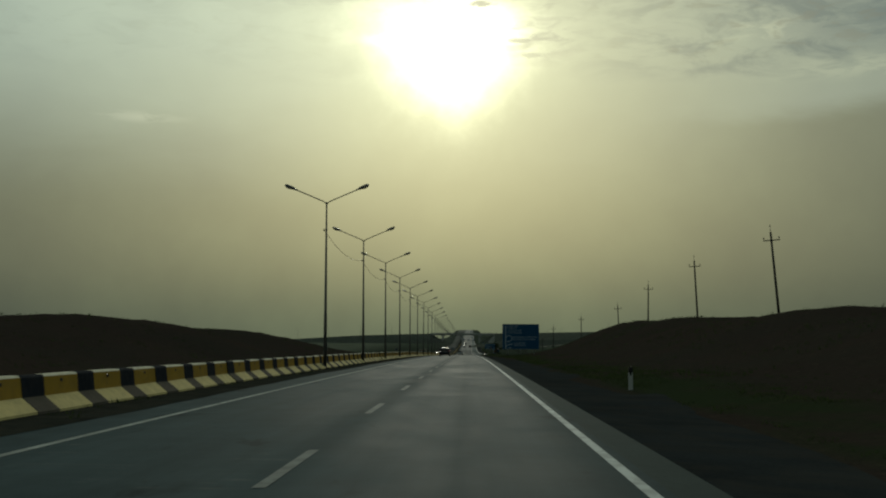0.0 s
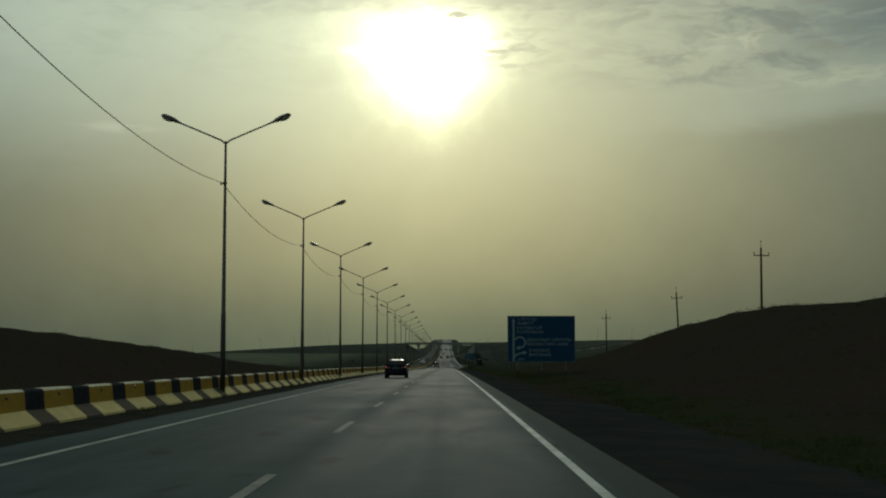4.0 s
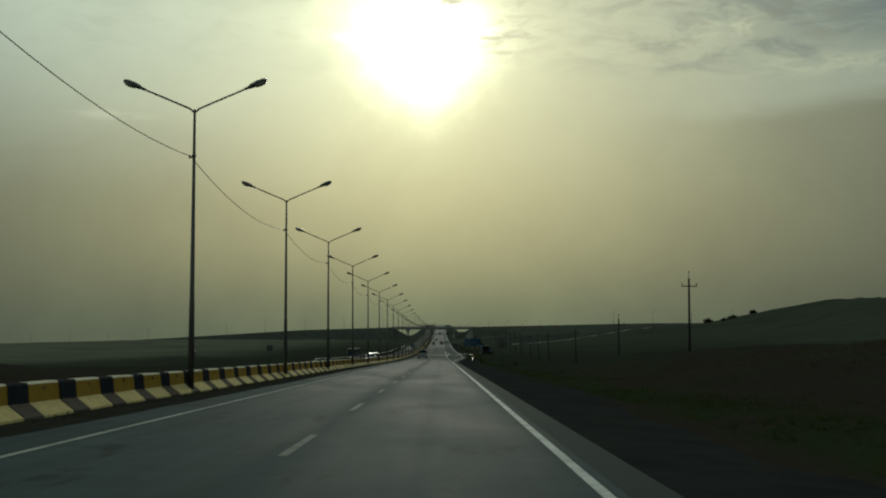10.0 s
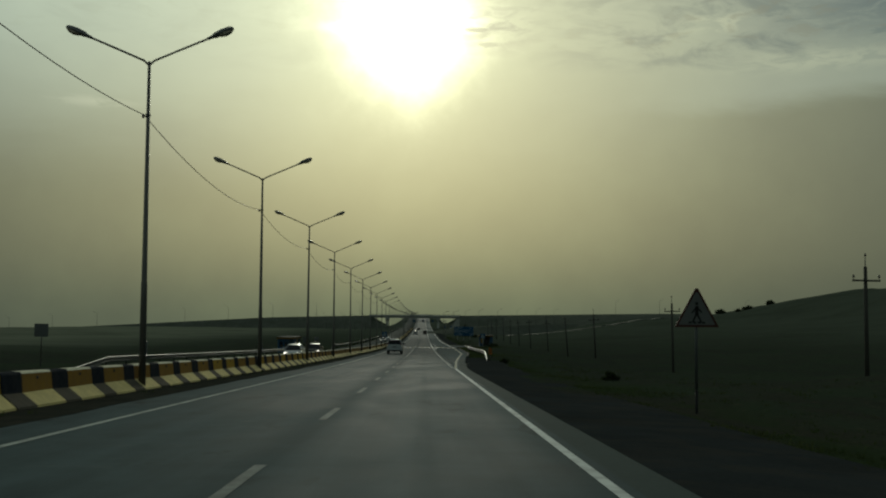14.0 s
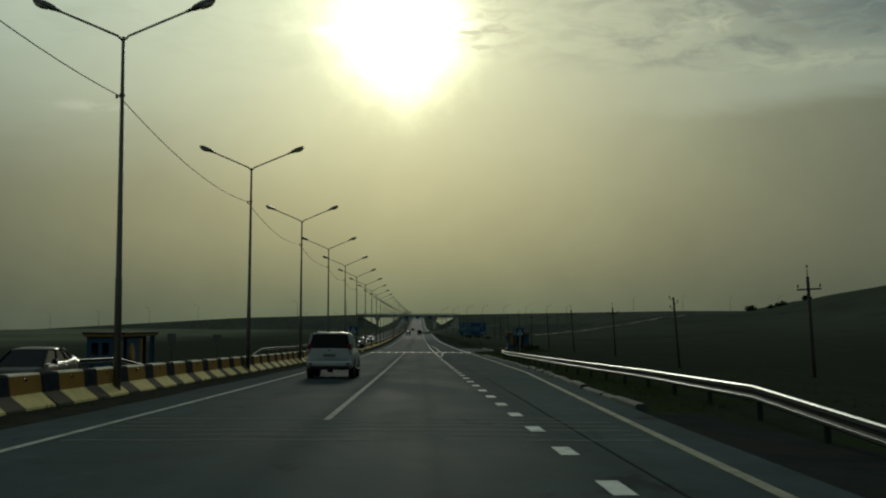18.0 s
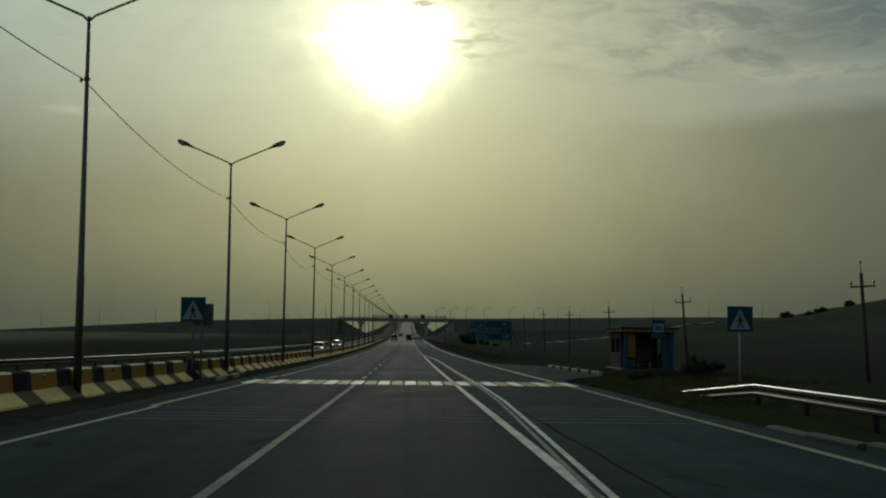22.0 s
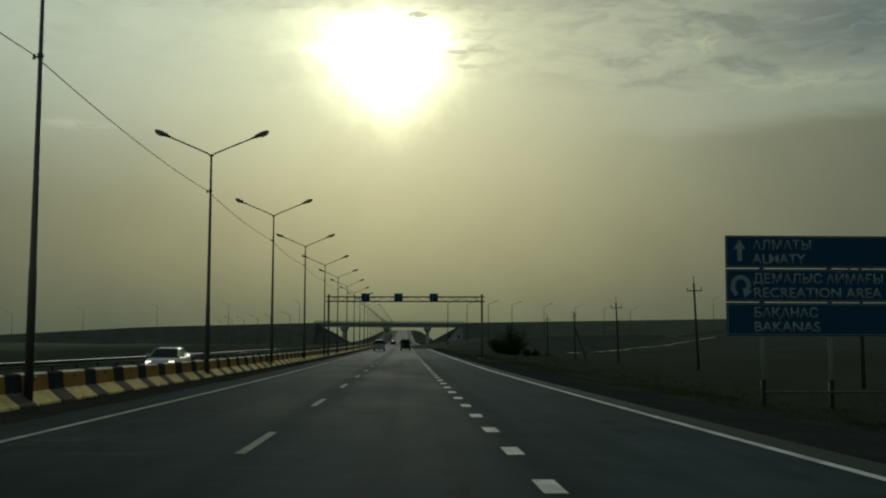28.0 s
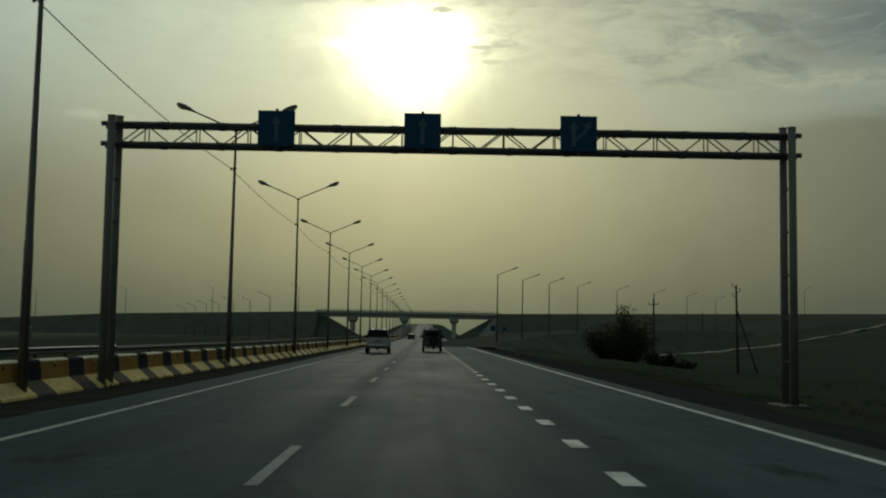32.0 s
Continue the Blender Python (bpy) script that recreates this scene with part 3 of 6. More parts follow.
def lathe(bm, prof, cx, cy, cz, n=24, mat=0):
    """A profile of (offset along x, radius) turned about an x axis."""
    rings = []
    for i in range(n):
        a = 2 * math.pi * i / n
        rings.append([bm.verts.new((cx + u, cy + r * math.cos(a), cz + r * math.sin(a))) for u, r in prof])
    for i in range(n):
        a, b = rings[i], rings[(i + 1) % n]
        for j in range(len(prof) - 1):
            f = bm.faces.new((a[j], a[j + 1], b[j + 1], b[j]))
            f.material_index, f.smooth = mat, True
    return bm


def letters(name, text, height, mat, parent, at, width=None, rot=(90, 0, 0), deep=0.004):
    """Raised letters in the built-in font; at is the lower left corner."""
    cu = bpy.data.curves.new(name, "FONT")
    cu.body, cu.size, cu.extrude, cu.resolution_u = text, 1.0, 0.0, 3
    cu.offset = 0.014
    ob = bpy.data.objects.new(name, cu)
    scene.collection.objects.link(ob)
    dg = bpy.context.evaluated_depsgraph_get()
    me = bpy.data.meshes.new_from_object(ob.evaluated_get(dg))
    bpy.data.objects.remove(ob)
    co = np.array([v.co[:] for v in me.vertices])
    if len(co) == 0:
        return None
    s = height / 0.72
    sx = s if width is None else width / max(1e-6, co[:, 0].max() - co[:, 0].min())
    for v in me.vertices:
        v.co = (v.co.x * sx, v.co.y * s, 0)
    bm = bmesh.new()
    bm.from_mesh(me)
    bpy.data.meshes.remove(me)
    r = bmesh.ops.extrude_face_region(bm, geom=bm.faces[:])
    bmesh.ops.translate(bm, verts=[g for g in r["geom"] if isinstance(g, bmesh.types.BMVert)], vec=(0, 0, deep))
    bmesh.ops.transform(bm, matrix=Matrix.Translation(at) @ pose(0, 0, 0, *rot), verts=bm.verts)
    return part(name, bm, mat, parent)


# ---- the lie of the land ----
GRADE_AT = (0.0, 180.0, 360.0, 540.0, 720.0, 900.0, 1170.0, 1300.0, 1700.0, 2100.0)
GRADES = (-0.553, -1.027, -1.207, -0.706, 0.035, 0.266, 0.266, 1.35, 1.35, 0.0)
Y_STEP = np.arange(-50, 3001.0, 5)
_g = np.radians(np.interp(Y_STEP, GRADE_AT, GRADES))
_z = np.concatenate([[0], np.cumsum((_g[1:] + _g[:-1]) / 2 * 5)])
Z_STEP = _z - np.interp(0, Y_STEP, _z)


def zr(y):
    """Height of the carriageway at y."""
    return float(np.interp(y, Y_STEP, Z_STEP))


# right border line of the carriageway, which widens for the bus bay
EDGE_Y = (-50, 387, 410, 427, 450, 470, 500, 550, 607, 670, 715, 768, 1500)
EDGE_X = (1.85, 1.85, 2.55, 3.2, 4.2, 5.05, 5.5, 6.0, 5.8, 5.4, 5.1, 5.15, 5.15)


def edge_x(y):
    return float(np.interp(y, EDGE_Y, EDGE_X))


def pave_x(y):
    """Right end of the paving, with the bus bay's pocket."""
    e = edge_x(y) + 0.72
    a, b = max(0.0, min(1.0, (y - 557.0) / 12.0)), max(0.0, min(1.0, (602 - y) / 15.0))
    return e + 3.5 * a * a * (3 - 2 * a) * b * b * (3 - 2 * b)


RIDGE_R = ((-60, 3.3), (60, 3.07), (75, 3.51), (88, 3.69), (100, 3.05), (112, 2.68), (125, 3.3), (140, 3.59), (155, 3.53), (170, 3.63), (185, 3.99), (205, 3.05), (226, 1.19), (250, -0.29), (261, -1.22), (270, -1.48), (280, -1.85), (299, -2.92), (344, -4.01), (371, -5.2), (400, -8.0), (450, -9.6), (533, -10.2), (650, -11.2), (773, -11.7), (1010, -11.2), (1130, -10), (3000, -7))
RIDGE_L = ((-60, 2.7), (83, 2.31), (98, 2.86), (124, 2.6), (163, 2.27), (196, 1.1), (212, 0.36), (232, -0.57), (250, -0.59), (280, -3.13), (302, -4.39), (330, -5.25), (359, -6.6), (533, -9.0), (800, -10.0), (1130, -9.5), (3000, -7))
BRIDGE_Y, BRIDGE_W = 1175.0, 7.0


def smooth(a, b, v):
    t = np.clip((v - a) / (b - a), 0, 1)
    return t * t * (3 - 2 * t)


def ground_z(x, y):
    """Height of the open ground (arrays allowed)."""
    x, y = np.asarray(x, float), np.asarray(y, float)
    road = np.interp(y, Y_STEP, Z_STEP)
    rr = np.interp(y, *zip(*RIDGE_R))
    rl = np.interp(y, *zip(*RIDGE_L))
    pr = np.interp(y, EDGE_Y, EDGE_X) + 0.72
    right_far = np.interp(y, (0, 600, 800, 1010, 1130, 1400, 3000), (-4, -5.5, -6.5, -5.0, -1.5, -5, -8))
    left_far = -9.0 - 0.011 * np.hypot(x, y - 450.0) * smooth(-140, -620, x)
    sink = -0.010 * np.maximum(0.0, y - 1215.0) * smooth(-55, -270, x) - 7.0 * smooth(1205, 1550, y) * smooth(-36, -72, x)
    z = road - 0.22
    drop = np.interp(y, (434, 442, 606, 618), (0.22, 0.07, 0.07, 0.22))
    ditch = road - drop + np.interp(y, (0, 230, 330, 535, 550, 620, 645), (0.27, 0.27, -0.30, -0.30, 0.12, 0.12, -0.3)) * smooth(pr + 2.2, pr + 6.5, x)
    right = ditch + (rr - ditch) * smooth(pr + 8.5, 30.0, x)
    right = right + (right_far - right) * smooth(55, 175, x)
    left = (road - 0.50) + (rl - (road - 0.50)) * smooth(-20.5, -40.0, x)
    left = left + (left_far - left) * smooth(-72, -380, x)
    z = np.where(x > pr, right, np.where(x < -19.0, left, z - 0.22 * smooth(-8.6, -9.2, x)))
    hill = 22.9 * np.exp(-((x - 322.8) / 67.1) ** 2 - ((y - 983.0) / 340.0) ** 2)
    hill = hill + 6.2 * np.exp(-((x - 317.0) / 133.6) ** 2 - ((y - 1265.0) / 339.0) ** 2)
    return z + hill + sink


RIP = Vector((3.1, 7.7, 1.3))


def rough_z(x, y, road_clear):
    """Small unevenness of the open ground, none at the road."""
    n1 = noise.fractal(Vector((x * 0.045, y * 0.045, 0)) + RIP, 1.0, 2.0, 4)
    n2 = noise.noise(Vector((x * 0.33, y * 0.33, 4.0)))
    k = min(1.0, max(0.0, road_clear / 14.0))
    return (n1 * 0.75 * k + n2 * 0.22 * min(1.0, max(0.0, road_clear / 3.0)))


def ground_at(x, y):
    pr = edge_x(y) + 0.72
    clear = x - pr - 1.0 if x > 0 else -x - 19.5
    return float(ground_z(x, y)) + (rough_z(x, y, clear) if clear > 0 else 0.0)


XS = np.concatenate([-np.geomspace(60, 3200, 22)[::-1], np.arange(-56, -21, 2.5), np.array([-20.2, -19.05, -14, -9.2, -8.6, -2, 1.5]), np.arange(2.6, 14, 1.0), np.arange(14, 60, 2.5), np.geomspace(62, 3200, 30)])
YS = np.concatenate([np.arange(-60, 700, 4.0), np.arange(700, 1300, 8.0), np.geomspace(1310, 4700, 36)])
GX, GY = np.meshgrid(XS, YS)
GZ = np.array([[ground_at(x, y) for x in XS] for y in YS])
nx, ny = len(XS), len(YS)
idx = np.arange(nx * ny).reshape(ny, nx)
quads = np.stack([idx[:-1, :-1], idx[:-1, 1:], idx[1:, 1:], idx[1:, :-1]], -1).reshape(-1, 4)
me = bpy.data.meshes.new("ground")
me.from_pydata(np.stack([GX, GY, GZ], -1).reshape(-1, 3).tolist(), [], quads.tolist())
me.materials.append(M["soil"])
for p in me.polygons:
    p.use_smooth = True
tagged(new("ground", me), "dark brown and olive arid steppe ground with low hills, far land tinted pale as haze", "ground", kind="structure")


def cuts(y0, y1, step=5.0):
    inner = [y for y in np.arange(math.ceil(y0 / 5) * 5, y1, step) if y > y0 + 0.01]
    return [y0] + inner + [y1]


def ribbon(bm, y0, y1, xl, xr, dz, mat=0, thick=0.0, step=5.0):
    """A strip that follows the carriageway between two side lines (numbers or functions of y)."""
    fl = xl if callable(xl) else (lambda y: xl)
    fr = xr if callable(xr) else (lambda y: xr)
    ys = cuts(y0, y1, step)
    top = [(bm.verts.new((fl(y), y, zr(y) + dz)), bm.verts.new((fr(y), y, zr(y) + dz))) for y in ys]
    for a, b in zip(top, top[1:]):
        bm.faces.new((a[0], a[1], b[1], b[0])).material_index = mat
    if thick:
        low = [(bm.verts.new((fl(y), y, zr(y) + dz - thick)), bm.verts.new((fr(y) + 0.06, y, zr(y) + dz - thick))) for y in ys]
        for a, b, c, d in zip(top, top[1:], low, low[1:]):
            bm.faces.new((a[1], c[1], d[1], b[1])).material_index = mat
            bm.faces.new((c[0], a[0], b[0], d[0])).material_index = mat
    return bm


ROAD_END = 2000.0
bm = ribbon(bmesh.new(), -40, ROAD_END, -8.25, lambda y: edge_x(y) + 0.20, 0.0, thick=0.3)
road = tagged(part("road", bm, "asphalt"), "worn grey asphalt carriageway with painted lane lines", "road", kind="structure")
bm = ribbon(bmesh.new(), -40, 425, lambda y: edge_x(y) + 0.20, pave_x, -0.004, thick=0.3)
ribbon(bm, 630, ROAD_END, lambda y: edge_x(y) + 0.20, pave_x, -0.004, thick=0.3)
bay = ribbon(bmesh.new(), 425, 630, lambda y: edge_x(y) + 0.20, pave_x, -0.004, thick=0.3, step=1.0)
tagged(part("pavement_bus_bay", bay, "asphalt"), "dark asphalt strip of the bus bay beside the carriageway", "bus bay", kind="structure")
tagged(part("pavement_shoulder", bm, "shoulder"), "pale rough concrete strip along the carriageway edge", "shoulder", kind="structure")
bm = ribbon(bmesh.new(), -40, ROAD_END, -17.3, -9.15, -0.22, thick=0.25)
tagged(part("road_opposite", bm, "asphalt_far"), "opposite grey asphalt carriageway behind the barrier", "road", kind="structure")
bm = bmesh.new()
for y0, y1 in ((-40, 375), (375, 440), (603, 1080)):
    ys = cuts(y0, y1)
    row = []
    for y in ys:
        a = pave_x(y) - 0.05
        w = [0.0, 1.2, 2.6, 3.6 + 0.5 * noise.noise(Vector((y * 0.13, 0, 2)))]
        row.append([bm.verts.new((a + d, y, max(zr(y) - 0.10 - 0.035 * d, ground_at(a + d, y) + 0.03 - (0.12 if d > 2 else 0.0)))) for d in w])
    for a, b in zip(row, row[1:]):
        for i in range(3):
            bm.faces.new((a[i], a[i + 1], b[i + 1], b[i]))
tagged(part("gravel_shoulder", bm, "gravel", smooth=True), "dark gravel shoulder beside the paving", "gravel", kind="structure")
bm = ribbon(bmesh.new(), -40, 1120, -9.15, -8.25, -0.02, thick=0.3)
tagged(part("median_strip", bm, "gravel"), "dark earth strip under the median barrier", "median", kind="structure")
# dust and sand swept against the foot of the barrier
bm = ribbon(bmesh.new(), -40, 1120, -8.25, lambda y: -6.84 + 0.14 * noise.noise(Vector((y * 0.25, 3.3, 0))) + 0.2 * noise.noise(Vector((y * 0.03, 1.3, 0))), 0.006, step=1.25)
tagged(part("roadside_dust", bm, "dust"), "dark dirt swept along the foot of the barrier", "dirt", kind="structure")

# ---- painted lines, each piece laid on the road ----


def mark(name, mat, y0, y1, xl, xr, label=""):
    return part(name, ribbon(bmesh.new(), y0, y1, xl, xr, 0.006), mat, road, label)


mark("edge_line", "edge_pale", -40, 536, -5.70, -5.56, "pale edge line beside the barrier")
mark("edge_line", "cream", 536, 551.4, -5.86, -5.70)
mark("edge_line", "cream", 556.2, 560, -5.86, -5.70)
mark("edge_line", "edge_pale", 560, ROAD_END, -5.70, -5.56)
mark("edge_line", "white", -40, 387, 1.78, 1.91, "white solid edge line")
mark("edge_line", "cream", 387, 551.0, lambda y: edge_x(y) - 0.08, lambda y: edge_x(y) + 0.08, "cream edge line along the widening")
mark("edge_line", "white", 555.9, ROAD_END, lambda y: edge_x(y) - 0.08, lambda y: edge_x(y) + 0.08)
for k in range(-1, 38):
    y = 1.05 + 11.378 * k
    mark("lane_dash", "faded", y, y + 3.8, -1.97, -1.83)
mark("lane_line", "faded", 437.0, 550.7, -1.97, -1.84, "worn solid lane line before the crossing")
for y, n in ((557.3, 3.9), (564.8, 3.8), (574.0, 5.2), (584.6, 5.0)):
    mark("lane_dash", "faded", y, y + n, -1.97, -1.83)
for k in range(0, 70):
    y = 597.7 + 11.42 * k
    mark("lane_dash", "faded", y, y + 3.7, -1.97, -1.83)
for a, b, n in ((389.4, 404.2, 4), (404.2, 426.9, 6), (426.9, 453.0, 7), (453.0, 476.3, 6), (476.3, 511.7, 10), (511.7, 519.0, 2), (640.1, 662.3, 6), (662.3, 712.0, 13), (712.0, 758.0, 12), (758.0, 868.0, 30)):
    for k in range(n):
        y = a + (b - a) * k / n
        mark("short_dash", "white", y, y + 1.1, 1.60, 1.84)
mark("edge_line", "white", 868, ROAD_END, 1.68, 1.84)
mark("separator_line", "white", 519.3, 637, 1.70, 1.86, "white solid line beside the bus lane")


def second_line(y):
    return float(np.interp(y, (519.3, 526, 532, 540, 548, 600, 621, 637), (1.80, 2.02, 2.22, 2.46, 2.56, 2.62, 2.48, 1.80)))


mark("separator_line", "faded", 519.3, 637, lambda y: second_line(y) - 0.10, lambda y: second_line(y) - 0.02)
mark("separator_line", "white", 519.3, 637, lambda y: second_line(y) + 0.05, lambda y: second_line(y) + 0.14)
for k in range(25):
    x = -6.1 + 0.50 * k
    mark("zebra_stripe", "zebra_white" if k % 2 == 0 else "zebra_yellow", 551.15, 555.2, x, x + 0.42)
for y0, step, n in ((399.6, 1.0, 6), (432.7, 0.92, 6), (465.3, 0.93, 6), (490.3, 0.95, 6), (513.7, 0.98, 6), (531.75, 0.99, 6)):
    right_end = 5.7 if y0 > 530 else 3.2
    for k in range(n):
        bm = bmesh.new()
        x = -5.4
        while x < right_end:
            w = 0.5 + 1.6 * abs(noise.noise(Vector((x, y0 + k, 3.0)))) + 0.4
            if noise.noise(Vector((x * 0.9, y0 * 3 + k * 7.0, 0.5))) > -0.36:
                ribbon(bm, y0 + step * k, y0 + step * k + 0.09, x, min(right_end, x + w), 0.006, thick=0.004)
            x += w + 0.05
        part("rumble_bar", bm, "rumble", road)
for y, w in ((207.3, 6.4), (211.5, 5.5), (216.2, 4.8), (221.7, 5.2), (228.2, 4.2)):
    bm = bmesh.new()
    row = []
    for i in range(15):
        xx = -4.2 + w * i / 14
        d = 0.10 * noise.noise(Vector((xx * 2.2, y, 0)))
        t = 0.05 + 0.04 * noise.noise(Vector((xx * 3.1, y, 5)))
        row.append((bm.verts.new((xx, y + d - t, zr(y + d - t) + 0.004)), bm.verts.new((xx, y + d + t, zr(y + d + t) + 0.004))))
    for a, b in zip(row, row[1:]):
        bm.faces.new((a[0], b[0], b[1], a[1]))
    part("sealed_crack", bm, "rumble", road, "pale uneven repair seam across the lane")
# long seam between the lane and the widening
bm = bmesh.new()
row = []
for i in range(160):
    y = 392 + i * 1.0
    xx = 2.05 + 0.5 * min(1.0, max(0.0, (y - 400) / 60)) + 0.05 * noise.noise(Vector((y * 0.4, 0, 0)))
    row.append((bm.verts.new((xx - 0.02, y, zr(y) + 0.004)), bm.verts.new((xx + 0.02, y, zr(y) + 0.004))))
for a, b in zip(row, row[1:]):
    bm.faces.new((a[0], a[1], b[1], b[0]))
part("paving_seam", bm, "gravel", road, "dark seam between two asphalt layers")


def stand(x, y, turn=0.0, dz=0.0):
    """A pose on the carriageway, leaning with its slope."""
    slope = math.degrees(math.atan2(zr(y + 1) - zr(y - 1), 2.0))
    return pose(x, y, zr(y) + dz, slope, 0, turn)


# ---- median barrier of concrete blocks ----
foot = ((-8.17, 0.0), (-8.18, 0.05), (-8.51, 0.31), (-8.55, 0.70), (-8.585, 0.745), (-8.76, 0.745), (-8.795, 0.70), (-8.84, 0.31), (-9.06, 0.05), (-9.06, 0.0))


def block_mesh(chip, paints=("bar_yellow", "bar_black", "sign_black", "bar_foot", "bar_top_lit", "bar_grey")):
    bm = bmesh.new()
    ys = (0.0, 0.02, 1.10, 1.12, 2.99, 3.01)
    rings = []
    for i, y in enumerate(ys):
        k = 0.99 if i in (0, 5) else 1.0
        rings.append([((px + 8.63) * k, y, pz * k) for px, pz in foot])
    loft(bm, rings)
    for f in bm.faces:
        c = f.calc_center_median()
        # upturned faces take the paler materials: light on tops and feet as colour
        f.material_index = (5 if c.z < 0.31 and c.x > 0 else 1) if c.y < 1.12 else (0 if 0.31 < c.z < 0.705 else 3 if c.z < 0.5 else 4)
    # lifting recess on the upper face
    box(bm, (0.085, 2.06, 0.60), (0.03, 0.13, 0.075), 0.004, mat=2)
    if chip:
        for v in bm.verts:
            v.co.x += 0.018 * noise.noise(v.co * 3.0 + Vector((chip * 5.0, 0, 0)))
            v.co.z += 0.015 * noise.noise(v.co * 2.3 + Vector((0, chip * 7.0, 0)))
    me = bpy.data.meshes.new("barrier_block")
    bmesh.ops.recalc_face_normals(bm, faces=bm.faces)
    bm.to_mesh(me)
    bm.free()
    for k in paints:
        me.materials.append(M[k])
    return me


BLOCKS = [block_mesh(k) for k in (0, 1, 2, 3)]
# the older run further on is rustier; black feet worn, and lightened for skylight
WORN = ("bar_ochre", "bar_black", "sign_black", "bar_foot_worn", "bar_top_lit", "bar_grey")
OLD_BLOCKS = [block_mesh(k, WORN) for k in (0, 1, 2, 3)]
FADED = ("bar_ochre", "bar_black", "sign_black", "bar_foot", "bar_top_lit", "bar_grey")
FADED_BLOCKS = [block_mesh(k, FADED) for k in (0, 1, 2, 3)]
LAMP_X, LAMP_Y0, LAMP_STEP, LAMP_H = -8.37, 55.09, 23.032, 9.86
rnd = random.Random(5)
LATE = bmesh.new()
count = 0
starts = [14.54 + 3.0258 * k for k in range(-11, 178)] + [555.15 + 3.0258 * k for k in range(0, 186)]
for y in starts:
    m = pose(-8.63 + rnd.uniform(-0.012, 0.012), y, zr(y) + 0.01, math.degrees(math.atan2(zr(y + 3) - zr(y), 3.0)), 0, rnd.uniform(-0.3, 0.3))
    if 2 < y < 860 and count < 295:
        count += 1
        old = y > 550
        pool = OLD_BLOCKS if old else FADED_BLOCKS if y > 400 or y > 330 and rnd.random() < 0.6 else BLOCKS
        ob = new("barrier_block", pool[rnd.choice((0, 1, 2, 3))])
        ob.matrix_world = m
        tagged(ob, "worn concrete barrier block in ochre and black bands" if old else "concrete barrier block painted in yellow and black bands", "barrier", "median barrier blocks")
    else:
        n0 = len(LATE.verts)
        LATE.from_mesh(BLOCKS[0])
        LATE.verts.ensure_lookup_table()
        bmesh.ops.transform(LATE, matrix=m, verts=LATE.verts[n0:])
tagged(part("barrier_blocks_far", LATE, WORN), "distant run of yellow and black concrete barrier blocks", "barrier", kind="stuff")

# ---- double-armed street lamps with an overhead cable ----


def street_lamp():
    root = holder("street_lamp")
    rings = [[(r * math.cos(a), r * math.sin(a), z) for a in [2 * math.pi * i / 14 for i in range(14)]] for z, r in ((0.10, 0.108), (3.15, 0.094), (3.22, 0.084), (LAMP_H, 0.044))]
    bm = loft(bmesh.new(), rings, smooth=True)
    pole = part("pole", bm, "steel", root)
    bm = box(bmesh.new(), (0.115, -0.02, 1.25), (0.03, 0.14, 0.40), 0.006)
    part("service_door", bm, "dark_steel", pole)
    for s in (-1, 1):
        bm = bmesh.new()
        pts = [Vector((0, 0, LAMP_H - 0.12)), Vector((s * 0.16, 0, LAMP_H + 0.03)), Vector((s * 0.95, 0, LAMP_H + 0.37)), Vector((s * 1.80, 0, LAMP_H + 0.73))]
        for a, b in zip(pts, pts[1:]):
            tube(bm, a, b, 0.034, 0.032, 8)
        arm = part("arm", bm, "steel", root)
        bm = bmesh.new()
        q = Matrix.Translation((s * 1.76, 0, LAMP_H + 0.715)) @ Matrix.Rotation(-s * radians(23), 4, "Y")
        rings = []
        for d, w, up, dn in ((-0.02, 0.045, 0.045, 0.04), (0.14, 0.065, 0.06, 0.05), (0.24, 0.13, 0.10, 0.07), (0.48, 0.16, 0.12, 0.075), (0.70, 0.15, 0.105, 0.07), (0.80, 0.10, 0.07, 0.05), (0.83, 0.04, 0.03, 0.02)):
            ring = []
            for i in range(12):
                a = 2 * math.pi * i / 12
                z = math.sin(a) * (up if math.sin(a) > 0 else dn)
                ring.append(q @ Vector((s * d, w * math.cos(a), z)))
            rings.append(ring)
        loft(bm, rings, smooth=True)
        lum = part("luminaire", bm, "lamp_shell", root, smooth=True)
        bm = bmesh.new()
        rings = []
        for d, w, dn in ((0.32, 0.08, 0.06), (0.40, 0.12, 0.105), (0.54, 0.135, 0.135), (0.70, 0.12, 0.115), (0.785, 0.07, 0.06)):
            rings.append([q @ Vector((s * d, w * math.cos(a), -0.04 - (dn - 0.04) * math.sin(a))) for a in [math.pi * i / 8 for i in range(9)]])
        loft(bm, rings, smooth=True)
        part("lens", bm, "lamp_lens", lum, smooth=True)
    bm = box(bmesh.new(), (0, 0, LAMP_H - 1.63), (0.13, 0.13, 0.08), 0.01)
    tube(bm, (0, 0, LAMP_H - 1.66), (-0.15, 0.0, LAMP_H - 1.66), 0.016, n=6)
    part("cable_bracket", bm, "dark_steel", root)
    bm = tube(bmesh.new(), (-0.15, 0.0, LAMP_H - 1.72), (-0.15, 0.0, LAMP_H - 1.60), 0.04, 0.032, 8)
    part("insulator", bm, "ceramic", root)
    return root


lamp = street_lamp()
tagged(lamp, "grey steel double-arm street lamp on the median", "street lamp", "median street lamps")
